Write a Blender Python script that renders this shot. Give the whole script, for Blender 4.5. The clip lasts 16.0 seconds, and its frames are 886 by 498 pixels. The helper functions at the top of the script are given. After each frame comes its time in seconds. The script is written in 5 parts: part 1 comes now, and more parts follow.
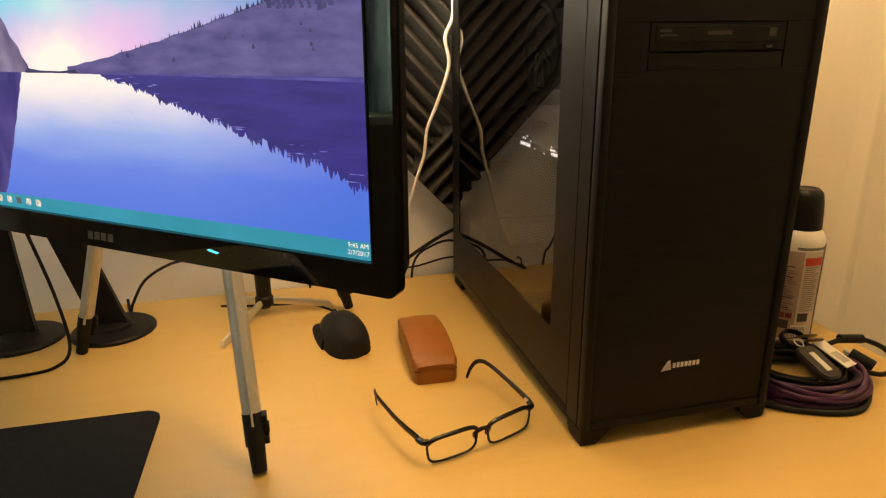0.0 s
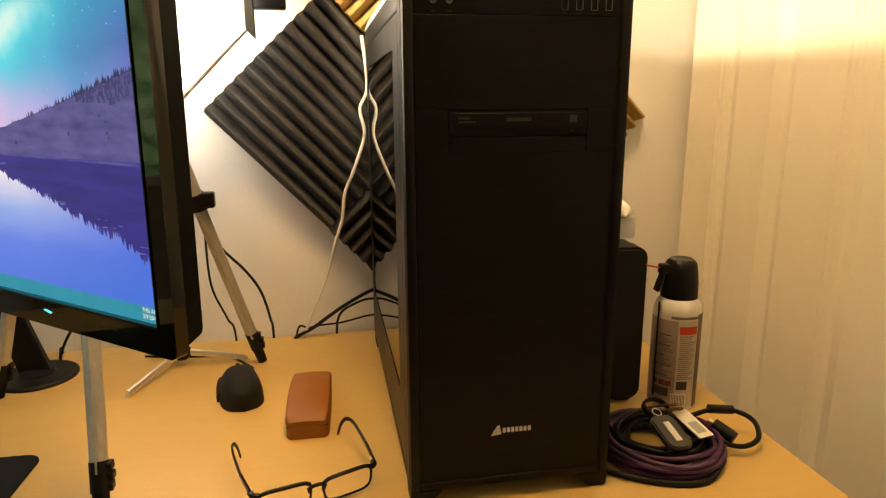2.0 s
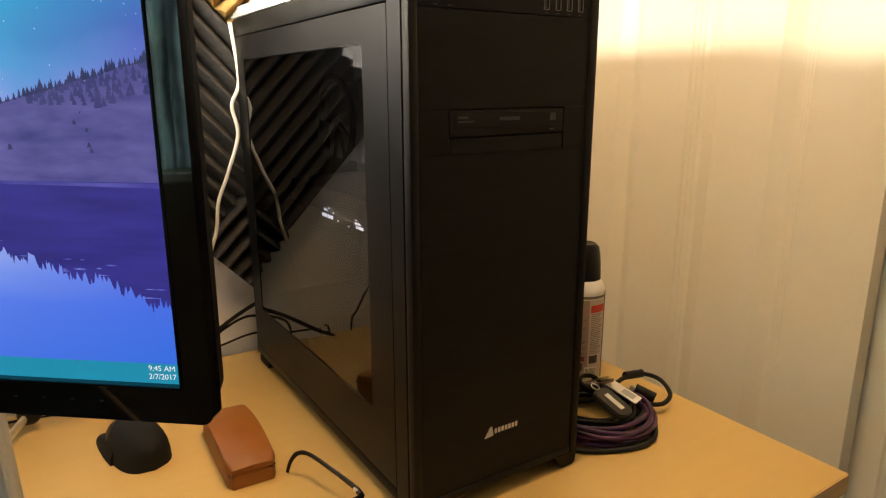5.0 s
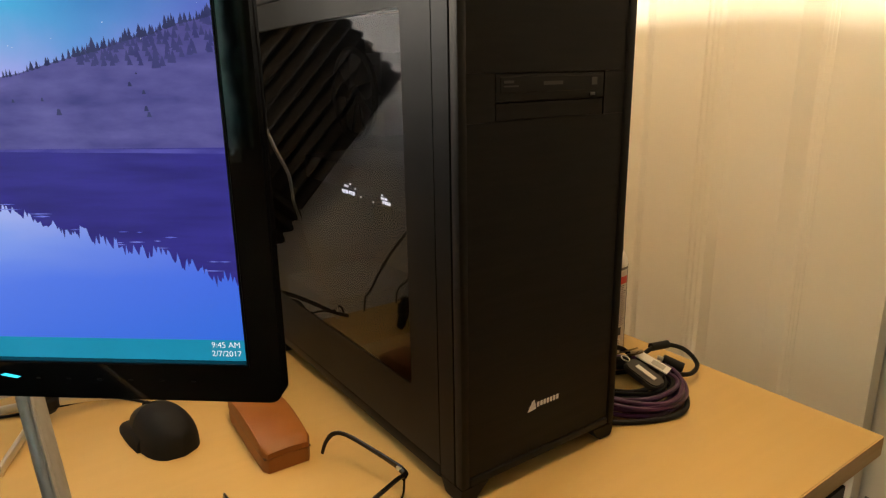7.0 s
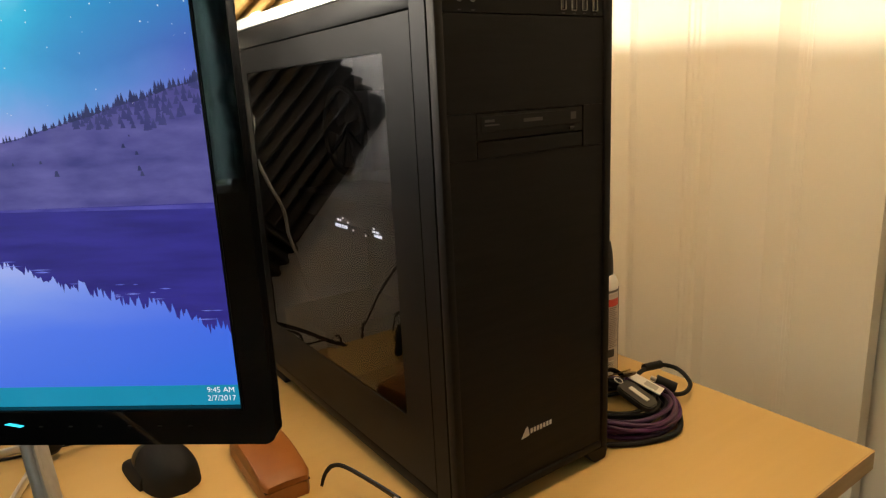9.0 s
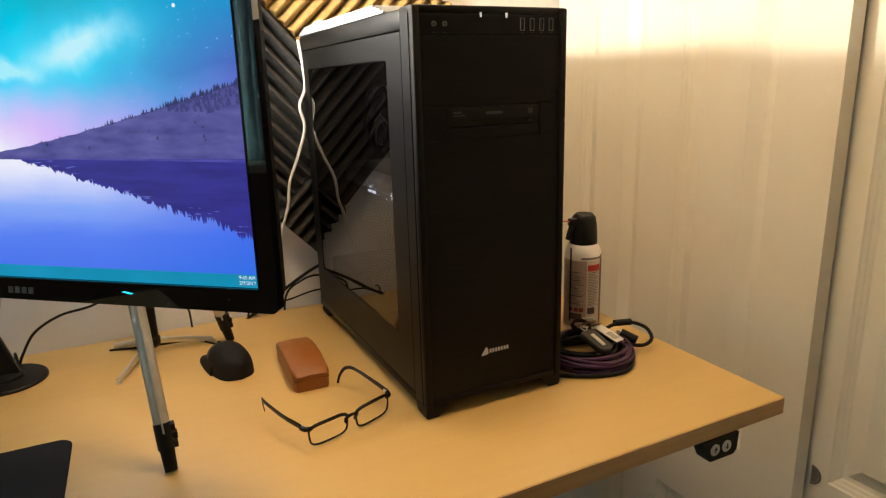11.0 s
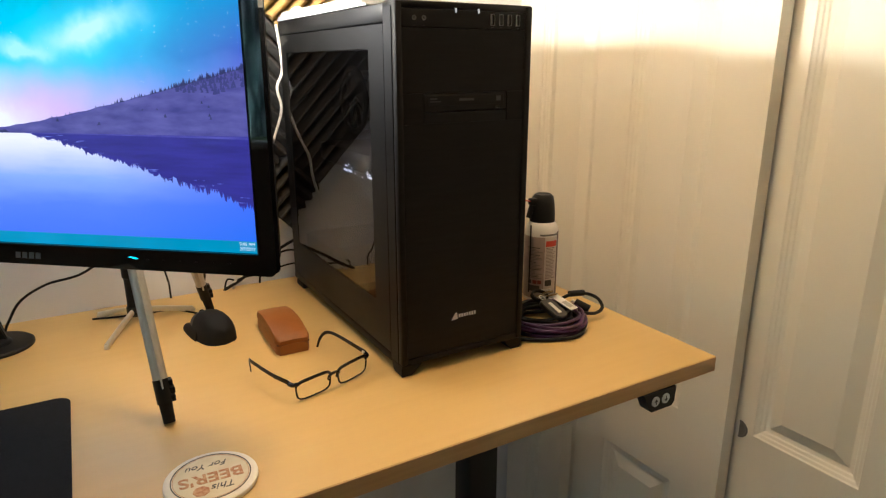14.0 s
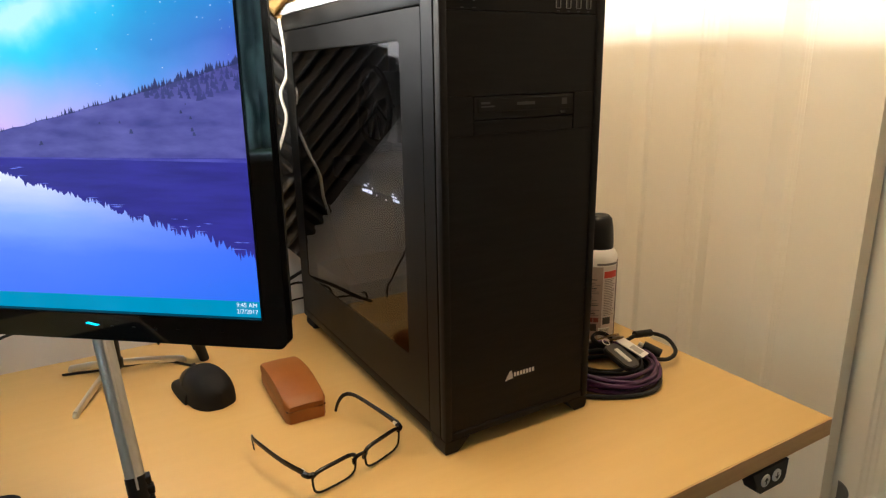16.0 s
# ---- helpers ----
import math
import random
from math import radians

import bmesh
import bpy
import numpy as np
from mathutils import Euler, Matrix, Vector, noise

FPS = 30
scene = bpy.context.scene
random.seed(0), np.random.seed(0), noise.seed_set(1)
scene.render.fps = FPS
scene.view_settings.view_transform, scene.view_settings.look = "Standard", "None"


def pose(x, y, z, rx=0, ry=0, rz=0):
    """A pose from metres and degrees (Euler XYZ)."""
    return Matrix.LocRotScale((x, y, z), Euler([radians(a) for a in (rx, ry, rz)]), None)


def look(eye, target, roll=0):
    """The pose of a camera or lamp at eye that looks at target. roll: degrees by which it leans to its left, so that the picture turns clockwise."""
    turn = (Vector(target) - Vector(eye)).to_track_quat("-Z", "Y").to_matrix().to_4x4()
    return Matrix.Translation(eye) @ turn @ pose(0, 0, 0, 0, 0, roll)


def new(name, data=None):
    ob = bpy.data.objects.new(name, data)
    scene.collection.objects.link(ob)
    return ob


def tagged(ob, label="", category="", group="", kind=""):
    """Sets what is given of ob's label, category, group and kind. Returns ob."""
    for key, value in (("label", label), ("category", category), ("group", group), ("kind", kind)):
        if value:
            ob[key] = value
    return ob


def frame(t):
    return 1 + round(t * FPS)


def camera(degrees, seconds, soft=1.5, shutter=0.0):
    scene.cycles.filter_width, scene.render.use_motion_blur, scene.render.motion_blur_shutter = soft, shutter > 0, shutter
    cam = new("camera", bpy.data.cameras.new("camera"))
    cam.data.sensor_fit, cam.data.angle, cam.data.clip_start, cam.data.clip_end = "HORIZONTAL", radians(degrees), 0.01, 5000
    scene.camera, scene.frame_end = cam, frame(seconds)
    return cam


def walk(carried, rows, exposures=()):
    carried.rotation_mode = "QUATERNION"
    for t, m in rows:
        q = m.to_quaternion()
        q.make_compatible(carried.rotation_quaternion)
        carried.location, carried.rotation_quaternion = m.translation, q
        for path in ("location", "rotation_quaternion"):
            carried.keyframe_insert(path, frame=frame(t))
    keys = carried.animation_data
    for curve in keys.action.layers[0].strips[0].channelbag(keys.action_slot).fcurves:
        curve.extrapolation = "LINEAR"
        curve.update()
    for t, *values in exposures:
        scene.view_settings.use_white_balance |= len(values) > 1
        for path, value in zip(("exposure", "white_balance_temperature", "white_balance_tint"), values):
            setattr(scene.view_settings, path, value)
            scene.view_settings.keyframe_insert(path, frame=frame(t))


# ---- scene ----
cam = camera(69.3, 16.0, soft=1.25)
PATH = [
    (0, (0.055, 0.071, 1.525), (0.556, 1.910, 0.914), -0.7),
    (0.5, (0.121, -0.004, 1.549), (0.75, 1.807, 0.978), -1.1),
    (1, (0.201, -0.028, 1.561), (0.736, 1.834, 1.066), -0.9),
    (1.5, (0.265, -0.036, 1.563), (0.733, 1.854, 1.104), 0.8),
    (2, (0.263, -0.021, 1.554), (0.658, 1.885, 1.094), -0.4),
    (2.5, (0.186, 0.044, 1.557), (0.834, 1.888, 1.132), -0.3),
    (3, (0.069, 0.087, 1.55), (0.973, 1.817, 1.112), -0.9),
    (3.5, (0.019, 0.108, 1.558), (1.043, 1.771, 1.129), -0.6),
    (4, (0.035, 0.107, 1.558), (1.155, 1.701, 1.105), 0.0),
    (6.5, (0.05, 0.112, 1.568), (1.095, 1.732, 1.038), -0.7),
    (7, (0.003, 0.156, 1.545), (1.14, 1.712, 1.009), -1.1),
    (7.5, (-0.002, 0.152, 1.539), (1.189, 1.665, 0.999), -1.3),
    (8, (0.003, 0.159, 1.541), (1.183, 1.692, 1.033), -1.8),
    (8.5, (0.005, 0.158, 1.555), (1.168, 1.711, 1.067), -2.7),
    (11, (-0.002, -0.139, 1.576), (0.891, 1.576, 1.067), -1.7),
    (11.5, (-0.023, -0.184, 1.579), (0.74, 1.585, 1.041), -2.7),
    (12, (-0.048, -0.182, 1.581), (0.84, 1.524, 1.033), -2.1),
    (12.5, (-0.128, -0.225, 1.585), (0.788, 1.462, 1.023), -2.4),
    (13, (-0.186, -0.24, 1.585), (0.82, 1.392, 1.018), -1.8),
    (13.5, (-0.164, -0.243, 1.593), (0.867, 1.375, 1.027), -1.4),
    (14, (-0.075, -0.207, 1.585), (0.935, 1.426, 1.026), -0.1),
    (14.5, (0.006, -0.198, 1.583), (0.899, 1.51, 1.049), -1.4),
    (15, (0.021, -0.161, 1.582), (0.898, 1.563, 1.072), -1.6),
    (15.5, (0.005, -0.067, 1.57), (0.904, 1.642, 1.049), -1.8),
    (16, (-0.014, 0.011, 1.571), (0.996, 1.651, 1.032), -1.0),
]
walk(cam, [(t, look(eye, target, roll)) for t, eye, target, roll in PATH],
     [(0, 0, 8100, 10), (1.2, -0.14, 8050, 10), (2, -0.06, 7850, 10), (3, -0.06, 7200, 10), (4, -0.10, 6700, 10), (6.5, -0.24, 6450, 10), (8.5, -0.24, 6350, 10), (11, -0.2, 6000, 10), (12, 0, 5650, 10), (16, 0, 5600, 10)])

# ---- world and light ----
world = bpy.data.worlds.new("world")
scene.world = world
world.use_nodes = True
wn = world.node_tree
sky = wn.nodes.new("ShaderNodeTexSky")
sky.sky_type, sky.sun_disc, sky.sun_elevation, sky.sun_rotation = "NISHITA", False, radians(25), radians(200)
wn.links.new(sky.outputs[0], wn.nodes["Background"].inputs[0])
wn.nodes["Background"].inputs[1].default_value = 0.10

SOFT_W, CEIL_W, WIN_W, SCREEN_E, SILK_E = 7.4, 14.6, 25.0, 1.0, 7.2
scene.view_settings.exposure = 0.0


def lamp(name, m, kind, watts, colour, **size):
    data = bpy.data.lights.new(name, kind)
    data.energy, data.color = watts, colour
    if kind == "AREA":
        data.shape, data.size, data.size_y = "RECTANGLE", size["x"], size["y"]
    else:
        data.shadow_soft_size = size["r"]
    ob = new(name, data)
    ob.matrix_world = m
    return ob


lamp("ceiling_bulb", look((0.36, 0.60, 2.36), (0.36, 0.60, 0)), "AREA", CEIL_W, (1.0, 0.66, 0.32), x=0.34, y=0.34)
lamp("window_daylight", look((-2.36, -0.29, 1.73), (0, -0.29, 1.69)), "AREA", WIN_W, (0.80, 0.90, 1.0), x=0.66, y=0.85)
bulb = lamp("softbox_bulb", look((0.05, 0.865, 1.745), (1.04, 0.98, 1.98)), "AREA", SOFT_W, (1.0, 0.87, 0.65), x=0.05, y=0.05)
bulb.data.spread = radians(130)


# ---- materials ----
def mat(name, colour, rough=0.5, metal=0.0, colour2=None, scale=20.0, stretch=(1, 1, 1), bump=0.0, bump_scale=200.0,
        rough_var=0.08, coat=0.0, emit=None, emit_strength=0.0, spec=0.5, detail=6.0, contrast=(0.35, 0.65), sheen=0.0):
    m = bpy.data.materials.new(name)
    m.use_nodes = True
    n, l = m.node_tree.nodes, m.node_tree.links
    b = n["Principled BSDF"]
    b.inputs["Base Color"].default_value = (*colour, 1)
    b.inputs["Roughness"].default_value = rough
    b.inputs["Metallic"].default_value = metal
    b.inputs["Specular IOR Level"].default_value = spec
    b.inputs["Coat Weight"].default_value = coat
    b.inputs["Sheen Weight"].default_value = sheen
    co = n.new("ShaderNodeTexCoord")
    mp = n.new("ShaderNodeMapping")
    mp.inputs["Scale"].default_value = stretch
    l.new(co.outputs["Object"], mp.inputs[0])
    if colour2:
        t = n.new("ShaderNodeTexNoise")
        t.inputs["Scale"].default_value, t.inputs["Detail"].default_value = scale, detail
        l.new(mp.outputs[0], t.inputs["Vector"])
        r = n.new("ShaderNodeValToRGB")
        r.color_ramp.elements[0].position, r.color_ramp.elements[1].position = contrast
        r.color_ramp.elements[0].color, r.color_ramp.elements[1].color = (*colour, 1), (*colour2, 1)
        l.new(t.outputs["Fac"], r.inputs[0])
        l.new(r.outputs[0], b.inputs["Base Color"])
    if rough_var:
        t2 = n.new("ShaderNodeTexNoise")
        t2.inputs["Scale"].default_value, t2.inputs["Detail"].default_value = scale * 0.4, 4
        l.new(mp.outputs[0], t2.inputs["Vector"])
        rr = n.new("ShaderNodeMapRange")
        rr.inputs["To Min"].default_value, rr.inputs["To Max"].default_value = max(0, rough - rough_var), min(1, rough + rough_var)
        l.new(t2.outputs["Fac"], rr.inputs[0])
        l.new(rr.outputs[0], b.inputs["Roughness"])
    if bump:
        t3 = n.new("ShaderNodeTexNoise")
        t3.inputs["Scale"].default_value, t3.inputs["Detail"].default_value = bump_scale, 5
        l.new(mp.outputs[0], t3.inputs["Vector"])
        bp = n.new("ShaderNodeBump")
        bp.inputs["Strength"].default_value, bp.inputs["Distance"].default_value = bump, 0.002
        l.new(t3.outputs["Fac"], bp.inputs["Height"])
        l.new(bp.outputs[0], b.inputs["Normal"])
    if emit:
        b.inputs["Emission Color"].default_value = (*emit, 1)
        b.inputs["Emission Strength"].default_value = emit_strength
    return m


def glow(name, colour, strength, colour2=None, scale=30.0, stretch=(1, 1, 1), contrast=(0.35, 0.65)):
    """A lit patch of the display: emission under the panel's satin face."""
    m = mat(name, (0.01, 0.01, 0.01), 0.35, rough_var=0, spec=0.3, emit=colour, emit_strength=strength)
    if colour2:
        n, l = m.node_tree.nodes, m.node_tree.links
        co, mp, t, r = n.new("ShaderNodeTexCoord"), n.new("ShaderNodeMapping"), n.new("ShaderNodeTexNoise"), n.new("ShaderNodeValToRGB")
        mp.inputs["Scale"].default_value = stretch
        t.inputs["Scale"].default_value, t.inputs["Detail"].default_value = scale, 7
        l.new(co.outputs["Object"], mp.inputs[0])
        l.new(mp.outputs[0], t.inputs["Vector"])
        l.new(t.outputs["Fac"], r.inputs[0])
        r.color_ramp.elements[0].position, r.color_ramp.elements[1].position = contrast
        r.color_ramp.elements[0].color, r.color_ramp.elements[1].color = (*colour, 1), (*colour2, 1)
        l.new(r.outputs[0], n["Principled BSDF"].inputs["Emission Color"])
    return m


M_wall = mat("wall_paint", (0.69, 0.68, 0.67), 0.75, colour2=(0.75, 0.74, 0.73), scale=3, bump=0.25, bump_scale=90)
M_door = mat("door_paint", (0.83, 0.785, 0.68), 0.42, colour2=(0.86, 0.815, 0.71), scale=4, bump=0.12, bump_scale=60, stretch=(1, 1, 0.25))
M_wall2 = mat("taupe_wall_paint", (0.26, 0.23, 0.20), 0.8, colour2=(0.30, 0.27, 0.235), scale=3, bump=0.25, bump_scale=90)
M_ceil = mat("ceiling_paint", (0.80, 0.79, 0.76), 0.9, colour2=(0.74, 0.73, 0.70), scale=5, bump=0.4, bump_scale=120)
M_floor = mat("carpet", (0.30, 0.27, 0.23), 0.95, colour2=(0.42, 0.38, 0.33), scale=160, bump=1.0, bump_scale=400)
M_desk = mat("maple_laminate", (0.570, 0.376, 0.128), 0.42, colour2=(0.585, 0.388, 0.136), scale=9, stretch=(0.5, 7, 7), bump=0.008, bump_scale=300, rough_var=0.02, detail=8)
M_deskedge = mat("maple_edge_band", (0.55, 0.33, 0.13), 0.45, colour2=(0.63, 0.39, 0.16), scale=12, stretch=(0.4, 8, 8))
M_blackmetal = mat("black_powder_coat", (0.018, 0.018, 0.02), 0.45, bump=0.12, bump_scale=900, spec=0.4)
M_steel = mat("black_painted_steel", (0.005, 0.005, 0.0051), 0.38, spec=0.12, colour2=(0.0075, 0.0075, 0.0077), scale=12, bump=0.05, bump_scale=1200)
M_front = mat("brushed_black_aluminium", (0.0076, 0.0066, 0.0066), 0.55, colour2=(0.0102, 0.0090, 0.0089), scale=30, stretch=(0.6, 6, 6), spec=0.17)
M_plastic = mat("black_plastic", (0.008, 0.008, 0.0085), 0.42, spec=0.22, bump=0.06, bump_scale=700)
M_gloss = mat("piano_black_plastic", (0.003, 0.003, 0.0035), 0.035, rough_var=0.015, spec=0.5)
M_matte = mat("matt_black_rubber", (0.009, 0.009, 0.0095), 0.75, spec=0.25, bump=0.2, bump_scale=800)
M_mat = mat("desk_mat_cloth", (0.006, 0.0065, 0.009), 0.85, spec=0.2, colour2=(0.010, 0.011, 0.014), scale=350, bump=0.3, bump_scale=1500)
M_alu = mat("satin_aluminium", (0.50, 0.49, 0.47), 0.5, metal=0.55, colour2=(0.57, 0.56, 0.54), scale=40, stretch=(6, 6, 0.3))
M_chrome = mat("chrome", (0.78, 0.74, 0.66), 0.30, metal=0.75, rough_var=0.05)
M_foam = mat("charcoal_acoustic_foam", (0.048, 0.046, 0.045), 0.95, colour2=(0.066, 0.064, 0.062), scale=90, bump=0.7, bump_scale=700, spec=0.1)
# tan foam of the upper tile; on the corner tile it stands for softbox light
M_foam_tan = mat("tan_foam_and_painted_lamplight", (0.33, 0.225, 0.085), 0.95, colour2=(0.40, 0.28, 0.115), scale=90, bump=0.7, bump_scale=700, spec=0.1)
M_leather = mat("tan_leather", (0.225, 0.072, 0.010), 0.48, spec=0.32, colour2=(0.275, 0.094, 0.015), scale=14, bump=0.15, bump_scale=500)
M_leather_dark = mat("tan_leather_base", (0.27, 0.098, 0.020), 0.50, spec=0.32, colour2=(0.33, 0.125, 0.028), scale=18, bump=0.15, bump_scale=500)
M_acetate = mat("black_acetate", (0.006, 0.0045, 0.004), 0.28, spec=0.3)
M_white = mat("white_plastic", (0.78, 0.77, 0.74), 0.4, colour2=(0.72, 0.71, 0.68), scale=15)
M_cable_w = mat("white_cable_sheath", (0.72, 0.70, 0.66), 0.5)
M_cable_b = mat("black_cable_sheath", (0.006, 0.006, 0.0065), 0.5, spec=0.22)
M_cable_p = mat("purple_cable_sheath", (0.062, 0.012, 0.070), 0.40, colour2=(0.036, 0.008, 0.044), scale=40)
M_paper = mat("white_paper", (0.80, 0.79, 0.76), 0.8, colour2=(0.72, 0.71, 0.68), scale=20, bump=0.2)
M_grey_txt = mat("grey_print", (0.16, 0.15, 0.145), 0.6)
M_dark_txt = mat("dark_print", (0.05, 0.045, 0.045), 0.6)
M_red_txt = mat("red_print", (0.62, 0.06, 0.035), 0.5)
M_mark = mat("silver_mark", (0.68, 0.68, 0.68), 0.3, rough_var=0)


def glass(name, tint, rough=0.0, ior=1.45):
    m = mat(name, tint, rough, rough_var=0)
    b = m.node_tree.nodes["Principled BSDF"]
    b.inputs["Transmission Weight"].default_value, b.inputs["IOR"].default_value = 1.0, ior
    return m


M_smoke = glass("smoked_acrylic", (0.36, 0.36, 0.37), 0.0, 1.30)
M_lens = glass("spectacle_lens", (0.97, 0.97, 0.96), 0.0, 1.5)


# ---- mesh helpers ----
def thing(name, m, label, category, group="", kind=""):
    ob = new(name)
    ob.empty_display_size = 0.05
    ob.matrix_world = m
    return tagged(ob, label, category, group, kind)


def mesh_of(name, bm, material, smooth=35):
    bm.normal_update()
    me = bpy.data.meshes.new(name)
    bm.to_mesh(me)
    bm.free()
    me.materials.append(material)
    if smooth:
        me.shade_smooth()
        me.set_sharp_from_angle(angle=radians(smooth))
    return me


def part(name, bm, material, parent=None, label="", m=None, smooth=35):
    ob = new(name, mesh_of(name, bm, material, smooth))
    if parent:
        ob.parent = parent
    if m is not None:
        ob.matrix_local = m
    if label:
        ob["label"] = label
    return ob


def solo(name, bm, material, label, category, m=None, kind="", group="", smooth=35):
    ob = part(name, bm, material, None, "", m, smooth)
    return tagged(ob, label, category, group, kind)


def box(x0, x1, y0, y1, z0, z1, bevel=0.0, seg=2, bm=None):
    b = bmesh.new()
    bmesh.ops.create_cube(b, size=1)
    for v in b.verts:
        v.co = Vector((x0 + (v.co.x + .5) * (x1 - x0), y0 + (v.co.y + .5) * (y1 - y0), z0 + (v.co.z + .5) * (z1 - z0)))
    if bevel:
        bmesh.ops.bevel(b, geom=b.edges[:], offset=bevel, segments=seg, profile=0.5, affect="EDGES")
    return b if bm is None else join(bm, b)


def join(bm, b, m=None):
    """Adds b to bm, moved by m."""
    if m is not None:
        bmesh.ops.transform(b, matrix=m, verts=b.verts)
    me = bpy.data.meshes.new("tmp")
    b.to_mesh(me)
    b.free()
    bm.from_mesh(me)
    bpy.data.meshes.remove(me)
    return bm


def lathe(profile, seg=32, cap=True):
    """Turns (radius, height) pairs round z."""
    b = bmesh.new()
    rings = [[b.verts.new((r * math.cos(2 * math.pi * i / seg), r * math.sin(2 * math.pi * i / seg), z)) for i in range(seg)] for r, z in profile]
    for lo, hi in zip(rings, rings[1:]):
        for i in range(seg):
            b.faces.new((lo[i], lo[(i + 1) % seg], hi[(i + 1) % seg], hi[i]))
    if cap:
        b.faces.new(rings[0][::-1])
        b.faces.new(rings[-1])
    return b


def glide(points, steps=8, closed=False):
    """A smooth line through the points."""
    p = [Vector(q) for q in points]
    n, out = len(p), []
    for i in range(n if closed else n - 1):
        a, b, c, d = ((p[(i + k) % n] if closed else p[min(max(i + k, 0), n - 1)]) for k in (-1, 0, 1, 2))
        for s in range(steps):
            t = s / steps
            out.append(0.5 * (2 * b + (c - a) * t + (2 * a - 5 * b + 4 * c - d) * t * t + (3 * b - a - 3 * c + d) * t ** 3))
    return out if closed else out + [p[-1]]


def tube(line, r, seg=8, closed=False, r1=None, flat=1.0):
    b = bmesh.new()
    n = len(line)
    rings, ref = [], None
    for i, q in enumerate(line):
        t = (line[(i + 1) % n] - line[i - 1]) if closed else (line[min(i + 1, n - 1)] - line[max(i - 1, 0)])
        t = t.normalized() if t.length > 1e-9 else Vector((0, 0, 1))
        if ref is None:
            ref = Vector((0, 0, 1)) if abs(t.z) < 0.9 else Vector((1, 0, 0))
        u = ref - t * ref.dot(t)
        u = u.normalized() if u.length > 1e-6 else t.orthogonal().normalized()
        ref = u
        w = t.cross(u)
        rr = r if r1 is None else r + (r1 - r) * i / (n - 1)
        rings.append([b.verts.new(q + rr * (math.cos(2 * math.pi * k / seg) * u + flat * math.sin(2 * math.pi * k / seg) * w)) for k in range(seg)])
    for i in range(n if closed else n - 1):
        lo, hi = rings[i], rings[(i + 1) % n]
        for k in range(seg):
            b.faces.new((lo[k], lo[(k + 1) % seg], hi[(k + 1) % seg], hi[k]))
    if not closed:
        b.faces.new(rings[0][::-1])
        b.faces.new(rings[-1])
    return b


def rod(a, b, r, seg=16, r1=None):
    return tube([Vector(a), Vector(b)], r, seg, r1=r1)


def plate(outline, y0, y1, hole=None):
    """An outline in x, z drawn out from y0 to y1, with a like-numbered hole in it if given."""
    b = bmesh.new()
    if hole is None:
        f = [b.verts.new((x, y0, z)) for x, z in outline]
        k = [b.verts.new((x, y1, z)) for x, z in outline]
        b.faces.new(f[::-1])
        b.faces.new(k)
        n = len(f)
        for i in range(n):
            b.faces.new((f[i], f[(i + 1) % n], k[(i + 1) % n], k[i]))
    else:
        n = len(outline)
        fo, ko = ([b.verts.new((x, y, z)) for x, z in outline] for y in (y0, y1))
        fi, ki = ([b.verts.new((x, y, z)) for x, z in hole] for y in (y0, y1))
        for i in range(n):
            j = (i + 1) % n
            b.faces.new((fo[i], fi[i], fi[j], fo[j]))
            b.faces.new((ko[j], ki[j], ki[i], ko[i]))
            b.faces.new((fo[j], ko[j], ko[i], fo[i]))
            b.faces.new((fi[i], ki[i], ki[j], fi[j]))
    bmesh.ops.recalc_face_normals(b, faces=b.faces[:])
    return b


def rounded(x0, x1, z0, z1, r, n=6):
    out = []
    for cx, cz, a0 in ((x1 - r, z0 + r, -90), (x1 - r, z1 - r, 0), (x0 + r, z1 - r, 90), (x0 + r, z0 + r, 180)):
        out += [(cx + r * math.cos(radians(a0 + 90 * i / n)), cz + r * math.sin(radians(a0 + 90 * i / n))) for i in range(n + 1)]
    return out


def words(name, text, size, material, parent, m, depth=0.0003, shear=0.0, label="", bold=0.0):
    cu = bpy.data.curves.new(name, "FONT")
    cu.body, cu.size, cu.extrude, cu.align_x, cu.align_y, cu.shear, cu.offset = text, size, depth, "CENTER", "CENTER", shear, bold
    tmp = new(name, cu)
    me = bpy.data.meshes.new_from_object(tmp.evaluated_get(bpy.context.evaluated_depsgraph_get()))
    bpy.data.objects.remove(tmp)
    me.materials.clear()
    me.materials.append(material)
    ob = new(name, me)
    ob.parent = parent
    ob.matrix_local = m
    if label:
        ob["label"] = label
    return ob


# ---- structure ----
TOP = 1.10
WALL_Y, DOOR_X = 1.215, 1.04
solo("floor", box(-2.3, DOOR_X + 0.21, -2.3, WALL_Y + 0.1, -0.1, 0), M_floor, "beige cut-pile carpet on the floor", "floor", kind="structure", smooth=0)
solo("ceiling", box(-2.3, DOOR_X + 0.21, -2.3, WALL_Y + 0.1, 2.44, 2.54), M_ceil, "white painted ceiling", "ceiling", kind="structure", smooth=0)
solo("wall_north", box(-2.2, DOOR_X + 0.21, WALL_Y, WALL_Y + 0.1, 0, 2.44), M_wall, "off-white painted wall behind the desk", "wall", kind="structure", smooth=0)
solo("wall_south", box(-2.2, DOOR_X + 0.21, -2.3, -2.2, 0, 2.44), M_wall2, "plain taupe painted wall", "wall", kind="structure", smooth=0)
solo("wall_east", box(DOOR_X + 0.11, DOOR_X + 0.21, -2.2, WALL_Y, 0, 2.44), M_wall, "plain wall behind the closet doors", "wall", kind="structure", smooth=0)
wb = bmesh.new()
